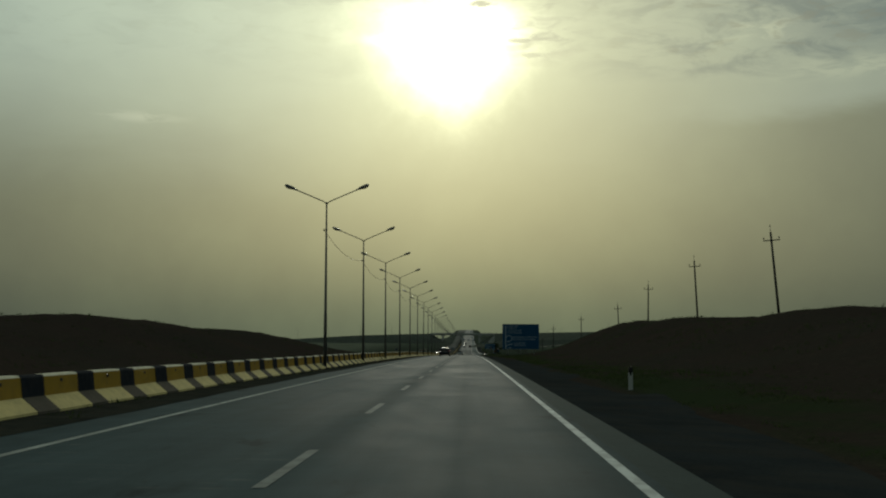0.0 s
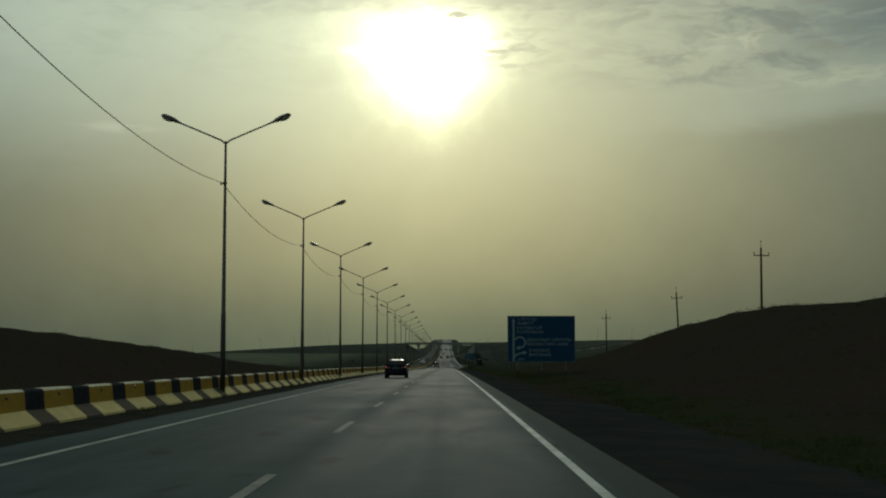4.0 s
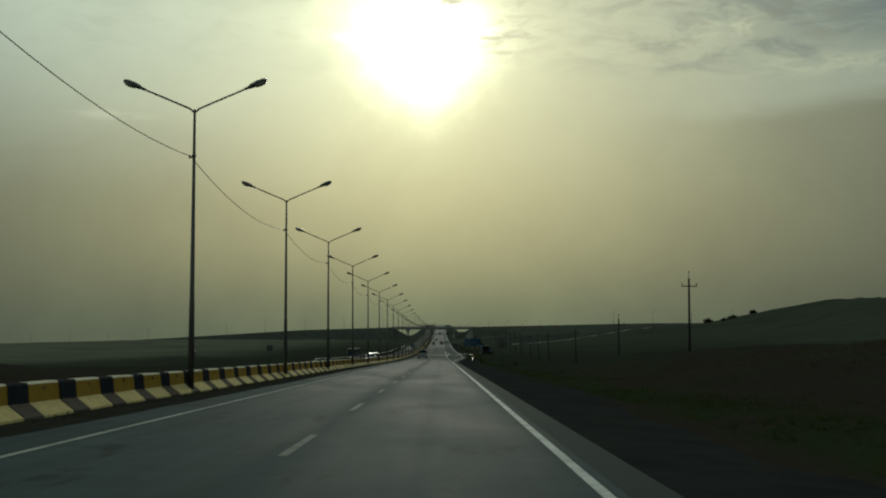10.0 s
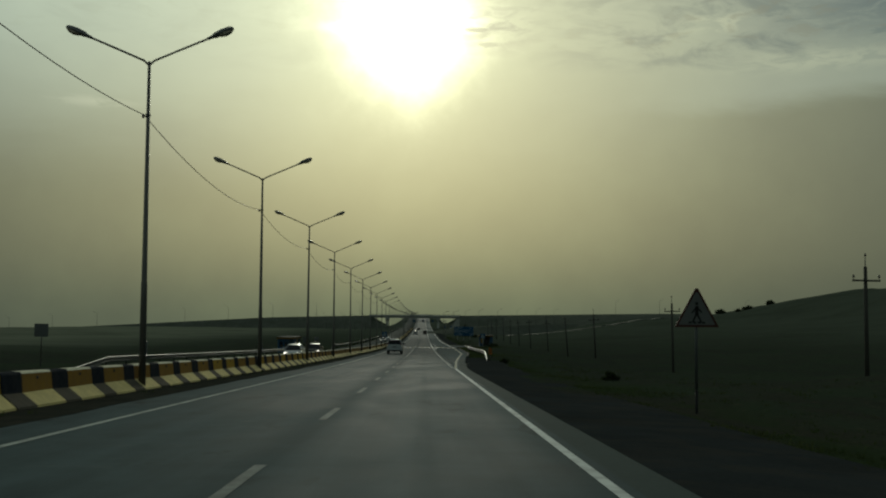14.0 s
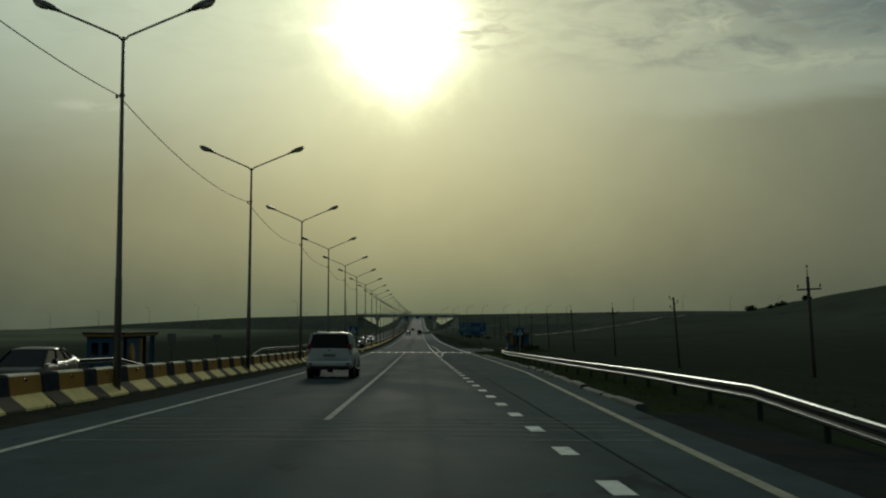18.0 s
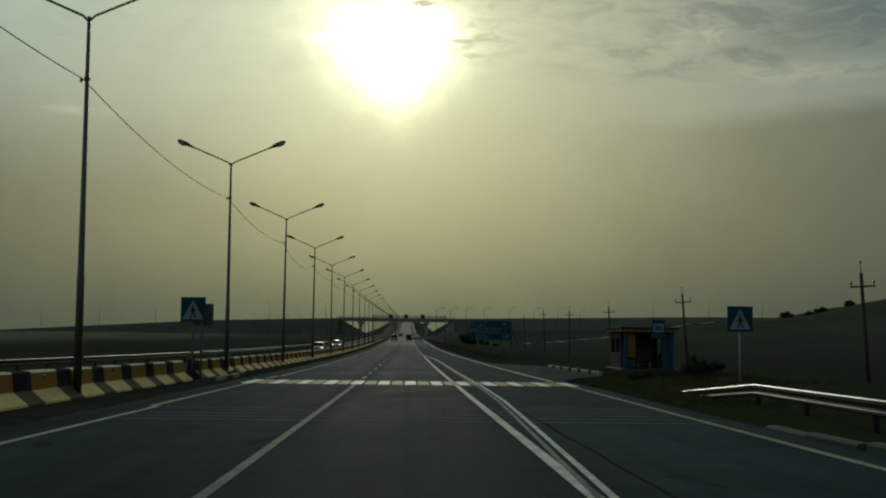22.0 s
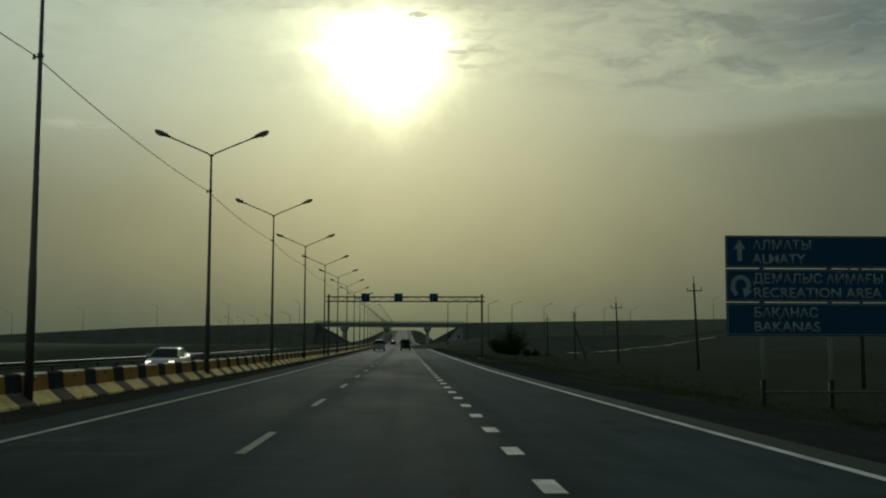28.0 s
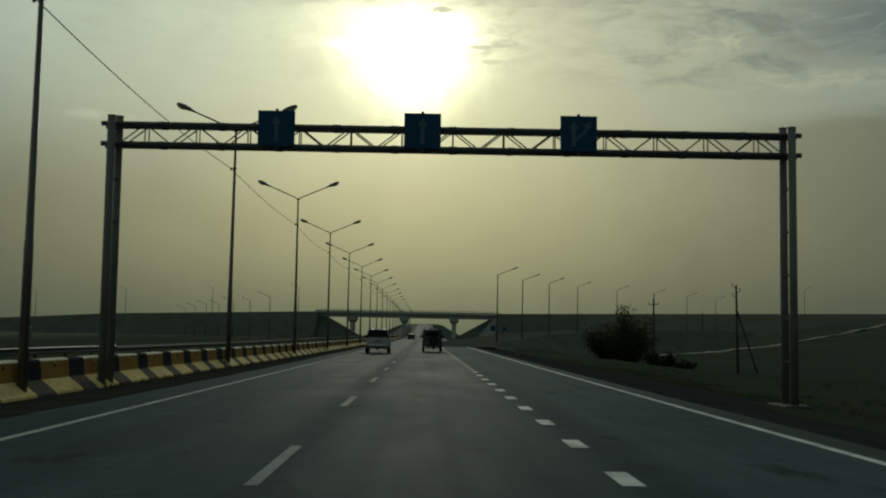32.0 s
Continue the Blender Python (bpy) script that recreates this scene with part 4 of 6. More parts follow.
LAMP_OFF = ((0, 0), (2, 0.5), (4, 0.35), (6, 0.5), (8, 0.3), (9, 0.7), (11, 0.5), (12, 0.8), (13, 0.33), (14, 0.6), (15, 0.3), (18, -0.15), (20, 0.45), (24, 0), (26, 0.15), (27, 0.3), (28, 0.0), (30, 0.3), (31, 0.5), (40, 0.3))
lamp_ys = [LAMP_Y0 + LAMP_STEP * k + float(np.interp(k, *zip(*LAMP_OFF))) for k in range(0, 58)]
rnd = random.Random(9)
for i, y in enumerate(lamp_ys):
    m = pose(LAMP_X, y, zr(y) - 0.02, rnd.uniform(-0.25, 0.25), rnd.uniform(-0.25, 0.25), rnd.uniform(-1.5, 1.5))
    if i == 0:
        lamp.matrix_world = m
    else:
        copy_thing(lamp, m)
for y0, y1 in zip(lamp_ys, lamp_ys[1:]):
    bm = bmesh.new()
    sag = float(np.interp(y0, (300, 420, 600, 680), (0.56, 0.46, 0.38, 0.22))) + rnd.uniform(-0.04, 0.06) + (0.4 if 580 < y0 < 590 else 0.0)
    pts = []
    for i in range(15):
        t = i / 14
        pts.append(Vector((LAMP_X - 0.15, y0 + (y1 - y0) * t, (zr(y0) * (1 - t) + zr(y1) * t) + LAMP_H - 1.65 - 4 * sag * t * (1 - t))))
    loft(bm, [[p + Vector((0.014 * math.cos(a), 0, 0.014 * math.sin(a))) for a in (0.3, 1.55, 2.8, 4.1, 5.35)] for p in pts], smooth=True)
    tagged(part("overhead_cable", bm, "cable"), "black overhead cable sagging between street lamps", "cable", "overhead cables")


# ---- guard rails ----
def guard_rail(label, pts, face, edge="rail_glint"):
    """A W-beam on posts along points (x, y, height of its top over the road)."""
    root = tagged(holder("guard_rail"), label, "guard rail")
    # cross-section: out from the post, up
    prof = ((0.0, -0.31), (0.055, -0.27), (0.055, -0.225), (0.044, -0.218), (0.0, -0.175), (0.0, -0.125), (0.055, -0.09), (0.055, -0.022), (0.030, 0.0), (-0.006, 0.0), (-0.006, -0.012), (0.026, -0.012), (0.045, -0.03), (0.045, -0.085), (-0.008, -0.12), (-0.008, -0.19), (0.045, -0.225), (0.045, -0.265), (-0.006, -0.31))
    for a, b in zip(pts, pts[1:]):
        n = max(1, round((b[1] - a[1]) / 4.2))
        for i in range(n):
            p, q = [Vector(a).lerp(Vector(b), t) for t in (i / n, (i + 1) / n)]
            rings = [[(v.x + face * (u + (0.004 if j else 0)), v.y, zr(v.y) + v.z + w) for u, w in prof] for j, v in enumerate((p, q))]
            bm = loft(bmesh.new(), rings)
            bm.normal_update()
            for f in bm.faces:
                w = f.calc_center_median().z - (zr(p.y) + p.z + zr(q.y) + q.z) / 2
                # top lip and lower rib step get the painted glint tone
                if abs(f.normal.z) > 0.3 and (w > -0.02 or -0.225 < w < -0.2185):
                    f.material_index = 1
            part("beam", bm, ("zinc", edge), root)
            g = -0.45
            if p.z > 0.15:
                bm = box(bmesh.new(), (p.x - face * 0.10, p.y, zr(p.y) + (p.z - 0.04 + g) / 2), (0.10, 0.07, p.z - 0.04 - g), 0.006)
                box(bm, (p.x - face * 0.03, p.y, zr(p.y) + p.z - 0.16), (0.07, 0.06, 0.16))
                part("post", bm, "rail_post", root)
    return root


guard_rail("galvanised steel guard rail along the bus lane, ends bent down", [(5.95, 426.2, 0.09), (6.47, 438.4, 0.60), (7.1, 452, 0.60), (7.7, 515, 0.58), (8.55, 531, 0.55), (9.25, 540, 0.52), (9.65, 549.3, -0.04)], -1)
guard_rail("galvanised guard rail beyond the opposite carriageway", [(-17.7, 377.5, 0.05), (-17.8, 384.3, 0.58), (-17.8, 481, 0.53), (-18.0, 488, 0.0)], 1, "rail_glint_dull")
guard_rail("long galvanised guard rail beyond the opposite carriageway", [(-18.0, 535.5, 0.0), (-17.8, 541, 0.60), (-17.8, 810, 0.55)], 1, "rail_glint_dull")
bm = bmesh.new()
for y in np.arange(810, 1110, 8.0):
    loft(bm, [[(-17.8, v, zr(v) + 0.23), (-17.74, v, zr(v) + 0.38), (-17.8, v, zr(v) + 0.53), (-17.84, v, zr(v) + 0.38)] for v in (y, y + 8.0)])
    box(bm, (-17.9, y, zr(y) - 0.02), (0.1, 0.1, 0.9))
tagged(part("guard_rail_far", bm, "zinc"), "distant galvanised guard rail of the opposite carriageway", "guard rail", kind="stuff")


# ---- kerbs ----
def kerb_run(y0, y1, fx, mats, n, label):
    root = tagged(holder("kerb"), label, "kerb")
    for i in range(n):
        a, b = y0 + (y1 - y0) * i / n + 0.01, y0 + (y1 - y0) * (i + 1) / n - 0.01
        rings = [[(fx(v) - 0.09, v, zr(v) - 0.1), (fx(v) - 0.085, v, zr(v) + 0.13), (fx(v) - 0.06, v, zr(v) + 0.16), (fx(v) + 0.09, v, zr(v) + 0.16), (fx(v) + 0.09, v, zr(v) - 0.1)] for v in (a, b)]
        part("kerb_stone", loft(bmesh.new(), rings), mats[i % len(mats)], root)
    return root


kerb_run(568.3, 587.6, lambda y: 10.10 - 0.24 * (y - 568.3) / 19.3, ("kerb_white", "kerb_white", "bar_black"), 17, "cream and black painted kerb of the bus bay")
kerb_run(553.4, 560.3, lambda y: -7.28 - 0.01 * (y - 553), ("kerb_white", "dirty_concrete"), 4, "short painted kerb at the median opening")
kr = random.Random(21)
low_kerb = tagged(holder("kerb"), "dirty uneven low concrete kerb before the guard rail", "kerb")
y = 440.6
while y < 530:
    n = 2.1 * kr.uniform(0.8, 1.1)
    lift, off = kr.uniform(-0.05, 0.03), kr.uniform(-0.04, 0.05)
    tilt = kr.uniform(-0.03, 0.03)
    rings = [[(pave_x(v) + off + dx + t, v, zr(v) + dz + (lift if dz > 0 else 0)) for dx, dz in ((-0.02, -0.15), (0.0, 0.07), (0.04, 0.105), (0.19, 0.11), (0.24, 0.07), (0.24, -0.15))] for v, t in ((y, -tilt), (y + n * 0.5, 0.0), (y + n, tilt))]
    part("kerb_stone", loft(bmesh.new(), rings), "dirty_concrete", low_kerb)
    y += n + kr.choice((0.02, 0.03, 0.05, 0.3))


# ---- road signs ----
def sign_post(root, x, h, low=0.35, r=0.045, deep=-0.6, mat="post_white"):
    bm = tube(bmesh.new(), (x, r + 0.03, low), (x, r + 0.03, h), r, n=10)
    p = part("post", bm, mat, root)
    bm = tube(bmesh.new(), (x, r + 0.03, deep), (x, r + 0.03, low), r + 0.002, n=10)
    part("post_foot", bm, "sign_black", p, "black painted foot")


def panel(root, x0, x1, z0, z1, mat="blue", edge=0.05, face=-0.02):
    """A sheet facing the traffic, with rim and back rails."""
    bm = box(bmesh.new(), ((x0 + x1) / 2, 0.0, (z0 + z1) / 2), (x1 - x0, 0.04, z1 - z0), 0.006)
    p = part("panel", bm, mat, root)
    bm = bmesh.new()
    for z in np.linspace(z0 + 0.15 * (z1 - z0), z1 - 0.15 * (z1 - z0), 3):
        box(bm, ((x0 + x1) / 2, 0.035, z), ((x1 - x0) * 0.98, 0.03, 0.07))
    part("back_rail", bm, "sign_back", root)
    bm = bmesh.new()
    if edge:
        for zc in (z0 + edge, z1 - edge):
            box(bm, ((x0 + x1) / 2, face - 0.003, zc), (x1 - x0 - 1.4 * edge, 0.006, edge * 0.35))
        for xc in (x0 + edge, x1 - edge):
            box(bm, (xc, face - 0.003, (z0 + z1) / 2), (edge * 0.35, 0.006, z1 - z0 - 2.4 * edge))
        part("rim_line", bm, "sign_white", p)
    return p


def arrow_flat(bm, pts, w, head, face=-0.026):
    """A flat arrow along points (x, z)."""
    for (x0, z0), (x1, z1) in zip(pts, pts[1:]):
        d = Vector((x1 - x0, 0, z1 - z0))
        n = Vector((-d.z, 0, d.x)).normalized() * w / 2
        a, b = Vector((x0, face, z0)), Vector((x1, face, z1)) + d.normalized() * 0.02
        bm.faces.new([bm.verts.new(p) for p in (a - n, b - n, b + n, a + n)])
    if head:
        (x0, z0), (x1, z1) = pts[-2:]
        d = Vector((x1 - x0, 0, z1 - z0)).normalized()
        n = Vector((-d.z, 0, d.x))
        e = Vector((x1, face - 0.001, z1))
        bm.faces.new([bm.verts.new(p) for p in (e - n * head * 0.55, e + n * head * 0.55, e + d * head * 0.95)])
    return bm


def big_sign_exit():
    root = tagged(holder("direction_sign", pose(6.15, 191.0, zr(191.0), 0, 0, -0.6)), "large blue direction sign with white arrows on three posts", "road sign")
    p = panel(root, 0, 6.65, 1.30, 5.84, edge=0.06)
    k, top = 1 / 62.0, 5.84
    for text, x, yy, hh, ww in (("АЛМАТЫ", 59, 30, 18, 116), ("ALMATY", 57, 54, 18, 106), ("ҚАПШАҒАЙ", 57, 83, 18, 152), ("KAPSHAGAI", 57, 107, 18, 157), ("ДЕМАЛЫС АЙМАҒЫ", 116, 156, 18, 272), ("RECREATION AREA", 116, 181, 18, 256), ("БАҚАНАС", 130, 221, 19, 126), ("BAKANAS", 130, 247, 19, 132), ("600м", 61, 271, 13, 42)):
        letters("lettering", text, hh * k, "sign_white", p, (x * k, -0.0215, top - yy * k), ww * k)
    bm = bmesh.new()
    arrow_flat(bm, [(0.59, 1.38), (0.59, 5.23)], 0.20, 0.41)
    part("arrow", bm, "sign_white", p)
    bm = bmesh.new()
    pts = [(0.64, 3.58)] + [(1.21 + 0.53 * math.cos(a), 3.23 + 0.53 * math.sin(a)) for a in [radians(150 - 22 * i) for i in range(12)]]
    arrow_flat(bm, pts, 0.15, 0.39)
    part("arrow", bm, "sign_white", p)
    bm = bmesh.new()
    arrow_flat(bm, [(0.62, 1.67), (0.84, 2.0), (1.2, 2.14), (1.55, 2.2)], 0.15, 0.39)
    part("arrow", bm, "sign_white", p)
    for x in (0.97, 3.36, 5.75):
        sign_post(root, x, 5.6, 0.43, 0.075, -1.2)
    for i in range(9):
        bm = box(bmesh.new(), (0.6 + 0.68 * i, 0.0, 5.855), (0.10, 0.05, 0.03), 0.004)
        part("clamp", bm, "sign_back", p)
    return root


big_sign_exit()


def big_sign_distance():
    root = tagged(holder("direction_sign", pose(9.9, 684.3, zr(684.3), 0, 0, -0.6)), "wide blue distance sign in three panels with white lettering", "road sign")
    zs = (4.81, 3.80, 2.78, 1.76)
    w = 6.36
    f = 0.893
    lines = ((("АЛМАТЫ", 0.92, 2.0), ("ALMATY", 0.92, 1.82), "69", 5.68, 0.62), (("ДЕМАЛЫС АЙМАҒЫ", 0.92, 4.42), ("RECREATION AREA", 0.92, 4.36), "3", 6.02, 0.28), (("БАҚАНАС", 0.92, 2.16), ("BAKANAS", 0.92, 2.22), "124", 5.46, 0.82))
    for i, (a, b, num, nxx, nw) in enumerate(lines):
        z1, z0 = zs[i] - 0.015, zs[i + 1] + 0.015
        p = panel(root, 0, w, z0, z1, edge=0.045)
        letters("lettering", a[0], 0.30, "sign_white", p, (a[1] * f, -0.0215, z0 + 0.55), a[2] * f)
        letters("lettering", b[0], 0.30, "sign_white", p, (b[1] * f, -0.0215, z0 + 0.13), b[2] * f)
        letters("numeral", num, 0.38, "sign_white", p, (nxx * f, -0.0215, z0 + 0.32), nw * f)
        bm = bmesh.new()
        if i == 0:
            arrow_flat(bm, [(0.43, z0 + 0.2), (0.43, z0 + 0.56)], 0.14, 0.32)
        elif i == 1:
            arrow_flat(bm, [(0.32, z0 + 0.2), (0.2, z0 + 0.4)] + [(0.45 + 0.24 * math.cos(t), z0 + 0.5 + 0.24 * math.sin(t)) for t in [radians(190 - 28 * j) for j in range(9)]], 0.13, 0.28)
        else:
            arrow_flat(bm, [(5.76, z0 + 0.15), (5.77, z0 + 0.45), (5.90, z0 + 0.6)], 0.13, 0.32)
        part("arrow", bm, "sign_white", p)
    for x in (1.12, 3.18, 5.2):
        sign_post(root, x, 4.6, 0.45, 0.075, -1.6)
    bm = tube(bmesh.new(), (1.12, 0.05, 0.1), (5.2, 0.05, 0.1), 0.04, n=6)
    part("ground_bar", bm, "steel", root)


big_sign_distance()


def walker_shape(bm, cx, z0, s, face):
    """The plain walking pictogram, in bars."""
    def bar(x0, z0_, x1, z1_, w):
        arrow_flat(bm, [(cx + x0 * s, z0 + z0_ * s), (cx + x1 * s, z0 + z1_ * s)], w * s, 0, face)
    bmesh.ops.create_circle(bm, cap_ends=True, segments=10, radius=0.08 * s, matrix=Matrix.Translation((cx, face, z0 + 0.92 * s)) @ Matrix.Rotation(radians(90), 4, "X"))
    bar(0.0, 0.80, 0.0, 0.42, 0.17)
    bar(0.0, 0.45, -0.20, 0.02, 0.09)
    bar(0.0, 0.45, 0.20, 0.02, 0.09)
    bar(0.0, 0.76, -0.22, 0.48, 0.07)
    bar(0.0, 0.76, 0.22, 0.50, 0.07)


def triangle_sign():
    root = tagged(holder("warning_sign", pose(7.22, 351.2, zr(351.2))), "red-rimmed triangular pedestrian warning sign on a post", "road sign")
    def tri(s):
        return [(-0.59 * s, 2.30 - 0.37 * s), (0.59 * s, 2.30 - 0.37 * s), (0.04 * s, 2.30 + 0.66 * s), (-0.04 * s, 2.30 + 0.66 * s)]
    p = part("panel", solid(bmesh.new(), tri(1.0), "y", -0.012, 0.012), "rim_dusty", root)
    part("field", solid(bmesh.new(), tri(0.84), "y", -0.016, -0.0121), "sign_dusty", p)
    bm = bmesh.new()
    walker_shape(bm, 0.0, 2.06, 0.54, -0.018)
    part("pictogram", bm, "sign_black", p)
    for i in range(4):
        bm = box(bmesh.new(), (-0.18 + 0.12 * i, -0.018, 2.05), (0.08, 0.002, 0.05))
        part("pictogram_bar", bm, "sign_black", p)
    sign_post(root, 0.0, 2.8, 0.25, 0.04, -0.9, "dark_steel")


triangle_sign()


def crossing_sign(x, y, w, z0, turn, post="post_white"):
    root = tagged(holder("crossing_sign", pose(x, y, zr(y), 0, 0, turn)), "square blue pedestrian crossing sign on a post", "road sign")
    p = part("panel", box(bmesh.new(), (0, 0, z0 + w / 2), (w, 0.03, w), 0.006), "blue", root)
    part("back_plate", box(bmesh.new(), (0, 0.021, z0 + w / 2), (w - 0.02, 0.008, w - 0.02)), "sign_back", p, "dull grey sheet metal back")
    bm = bmesh.new()
    k = w * 0.42
    bm.faces.new([bm.verts.new(c) for c in ((-k, -0.019, z0 + 0.10 * w), (k, -0.019, z0 + 0.10 * w), (0, -0.019, z0 + 0.90 * w))])
    part("white_field", bm, "sign_white", p)
    bm = bmesh.new()
    walker_shape(bm, 0.0, z0 + 0.16 * w, 0.52 * w, -0.022)
    part("pictogram", bm, "sign_black", p)
    sign_post(root, 0.0, z0 + w * 0.9, 0.25, 0.045, -0.8, post)
    return root


crossing_sign(12.22, 551.0, 0.94, 2.08, -2.0)
crossing_sign(-8.33, 553.6, 0.95, 2.25, 0.0, "grey_steel")
crossing_sign(-8.15, 554.6, 0.86, 2.13, 180.0, "grey_steel")


def bus_sign():
    root = tagged(holder("bus_stop_sign", pose(13.25, 568.7, zr(568.7))), "upright blue bus stop sign on a thin post", "road sign")
    p = part("panel", box(bmesh.new(), (0, 0, 2.44), (0.70, 0.03, 1.0), 0.006), "blue", root)
    part("white_field", box(bmesh.new(), (0, -0.018, 2.50), (0.54, 0.006, 0.44)), "sign_white", p)
    bm = box(bmesh.new(), (0, -0.022, 2.54), (0.40, 0.006, 0.09), 0.003)
    box(bm, (0, -0.022, 2.44), (0.44, 0.006, 0.05))
    for s in (-1, 1):
        box(bm, (0.14 * s, -0.022, 2.39), (0.07, 0.006, 0.06))
    part("pictogram", bm, "sign_black", p)
    sign_post(root, 0.0, 2.9, 0.2, 0.04, -0.6, "steel")


bus_sign()


def chevron_board():
    root = tagged(holder("marker_board", pose(6.28, 426.7, zr(426.7))), "small orange and black striped marker board", "road sign")
    p = part("panel", box(bmesh.new(), (0, 0, 0.77), (0.31, 0.02, 0.60), 0.005), "orange", root)
    for i in range(3):
        bm = arrow_flat(bmesh.new(), [(-0.15, 0.53 + 0.19 * i), (0.15, 0.65 + 0.19 * i)], 0.085, 0, -0.012)
        part("stripe", bm, "sign_black", p)
    sign_post(root, 0.0, 1.0, 0.1, 0.03, -0.6, "steel")


chevron_board()
for x, y, w, h, z in ((-8.62, 329.4, 0.34, 0.19, 1.85), (-27.0, 400.0, 0.98, 0.92, 1.70), (-19.6, 503.5, 0.65, 0.9, 1.15), (-19.6, 523, 0.8, 0.8, 1.25)):
    root = tagged(holder("traffic_sign", pose(x, y, zr(y))), "grey back of a traffic sign for the opposite lanes", "road sign")
    part("panel", box(bmesh.new(), (0, 0, z + h / 2), (w, 0.03, h), 0.006), "sign_back", root)
    sign_post(root, 0.0, z + h * 0.9, 0.1, 0.04, -1.6, "steel")


def marker_post(x, y):
    root = tagged(holder("marker_post", pose(x, y, zr(y) - 0.22, 0, 0, 4)), "white roadside marker post with a black cap", "marker post")
    bm = bmesh.new()
    loft(bm, [[(-0.075, -0.05, z), (0.075, -0.05, z), (0.06, 0.05, z), (-0.06, 0.05, z)] for z in (-0.3, 0.68)])
    post = part("post", bm, "post_white", root)
    bm = bmesh.new()
    loft(bm, [[(-0.08 * k, -0.055, z), (0.08 * k, -0.055, z), (0.065 * k, 0.055, z), (-0.065 * k, 0.055, z)] for z, k in ((0.66, 1.0), (0.80, 1.0), (0.86, 0.7))])
    part("cap", bm, "sign_black", post, "black cap")
    part("band", box(bmesh.new(), (0, -0.053, 0.62), (0.07, 0.012, 0.12)), "sign_black", post, "black reflector band")


marker_post(5.75, 29.0)


# ---- overhead sign gantry ----
def gantry():
    root = tagged(holder("sign_gantry", pose(0, 775.1, zr(775.1), 0, -0.25, 0)), "dark steel lattice gantry spanning the carriageway with three signs", "gantry")
    xl, xr_, zt, zb = -8.28, 8.92, 6.66, 6.15
    for x in (xl, xr_):
        for dy, dx, top in ((-0.38, 0.0, 6.82), (0.38, -0.02 if x < 0 else 0.02, 6.95)):
            bm = tube(bmesh.new(), (x + dx, dy, -0.4), (x + dx, dy, top), 0.102, n=14)
            tube(bm, (x + dx, dy, top), (x + dx, dy, top + 0.02), 0.112, n=14)
            part("column", bm, "grey_steel", root)
        for z in (0.9, 2.0, 3.1, 4.2, 5.3):
            part("column_tie", box(bmesh.new(), (x, 0, z), (0.055, 0.66, 0.055), 0.005), "dark_steel", root)
        part("footing", box(bmesh.new(), (x, 0, -0.52), (0.7, 1.5, 0.7), 0.03), "dirty_concrete", root)
    chords = []
    for dy in (-0.20, 0.20):
        for z in (zt, zb):
            bm = tube(bmesh.new(), (xl - 0.3, dy, z), (xr_ + 0.3, dy, z), 0.064, n=12)
            for i in range(11):
                x = xl + 1.2 + i * (xr_ - xl - 2.4) / 10
                tube(bm, (x - 0.09, dy, z), (x + 0.09, dy, z), 0.074, n=12)
            part("chord", bm, "dark_steel", root)
    n = 26
    for dy in (-0.20, 0.20):
        for i in range(n):
            a = xl + 0.15 + (xr_ - xl - 0.3) * i / n
            b = xl + 0.15 + (xr_ - xl - 0.3) * (i + 1) / n
            up = (i % 2 == 0)
            bm = tube(bmesh.new(), (a, dy, zb if up else zt), (b, dy, zt if up else zb), 0.018, n=6)
            part("diagonal", bm, "steel", root)
            if i % 2:
                part("upright", tube(bmesh.new(), (a, dy, zb), (a, dy, zt), 0.016, n=6), "steel", root)
    for i in range(n + 1):
        a = xl + 0.15 + (xr_ - xl - 0.3) * i / n
        if i % 2 == 0:
            part("cross_tie", tube(bmesh.new(), (a, -0.20, zb), (a, 0.20, zb), 0.018, n=6), "steel", root)
    for x, turn in ((-4.15, 0), (-0.46, 0), (3.50, 1)):
        p = part("lane_sign", box(bmesh.new(), (x, -0.34, 6.58), (0.93, 0.04, 0.91), 0.008), "blue", root, "square blue lane sign with a faint arrow")
        bm = bmesh.new()
        arrow_flat(bm, [(x - 0.13 * turn, 6.24), (x - 0.13 * turn, 6.70)], 0.10, 0.23, -0.365)
        if turn:
            arrow_flat(bm, [(x - 0.13, 6.38), (x + 0.14, 6.60), (x + 0.21, 6.73)], 0.09, 0.21, -0.366)
        part("lane_arrow", bm, "arrow_faded", p)
        part("sign_bracket", box(bmesh.new(), (x, -0.29, 6.58), (0.07, 0.06, 1.02)), "steel", p)


gantry()


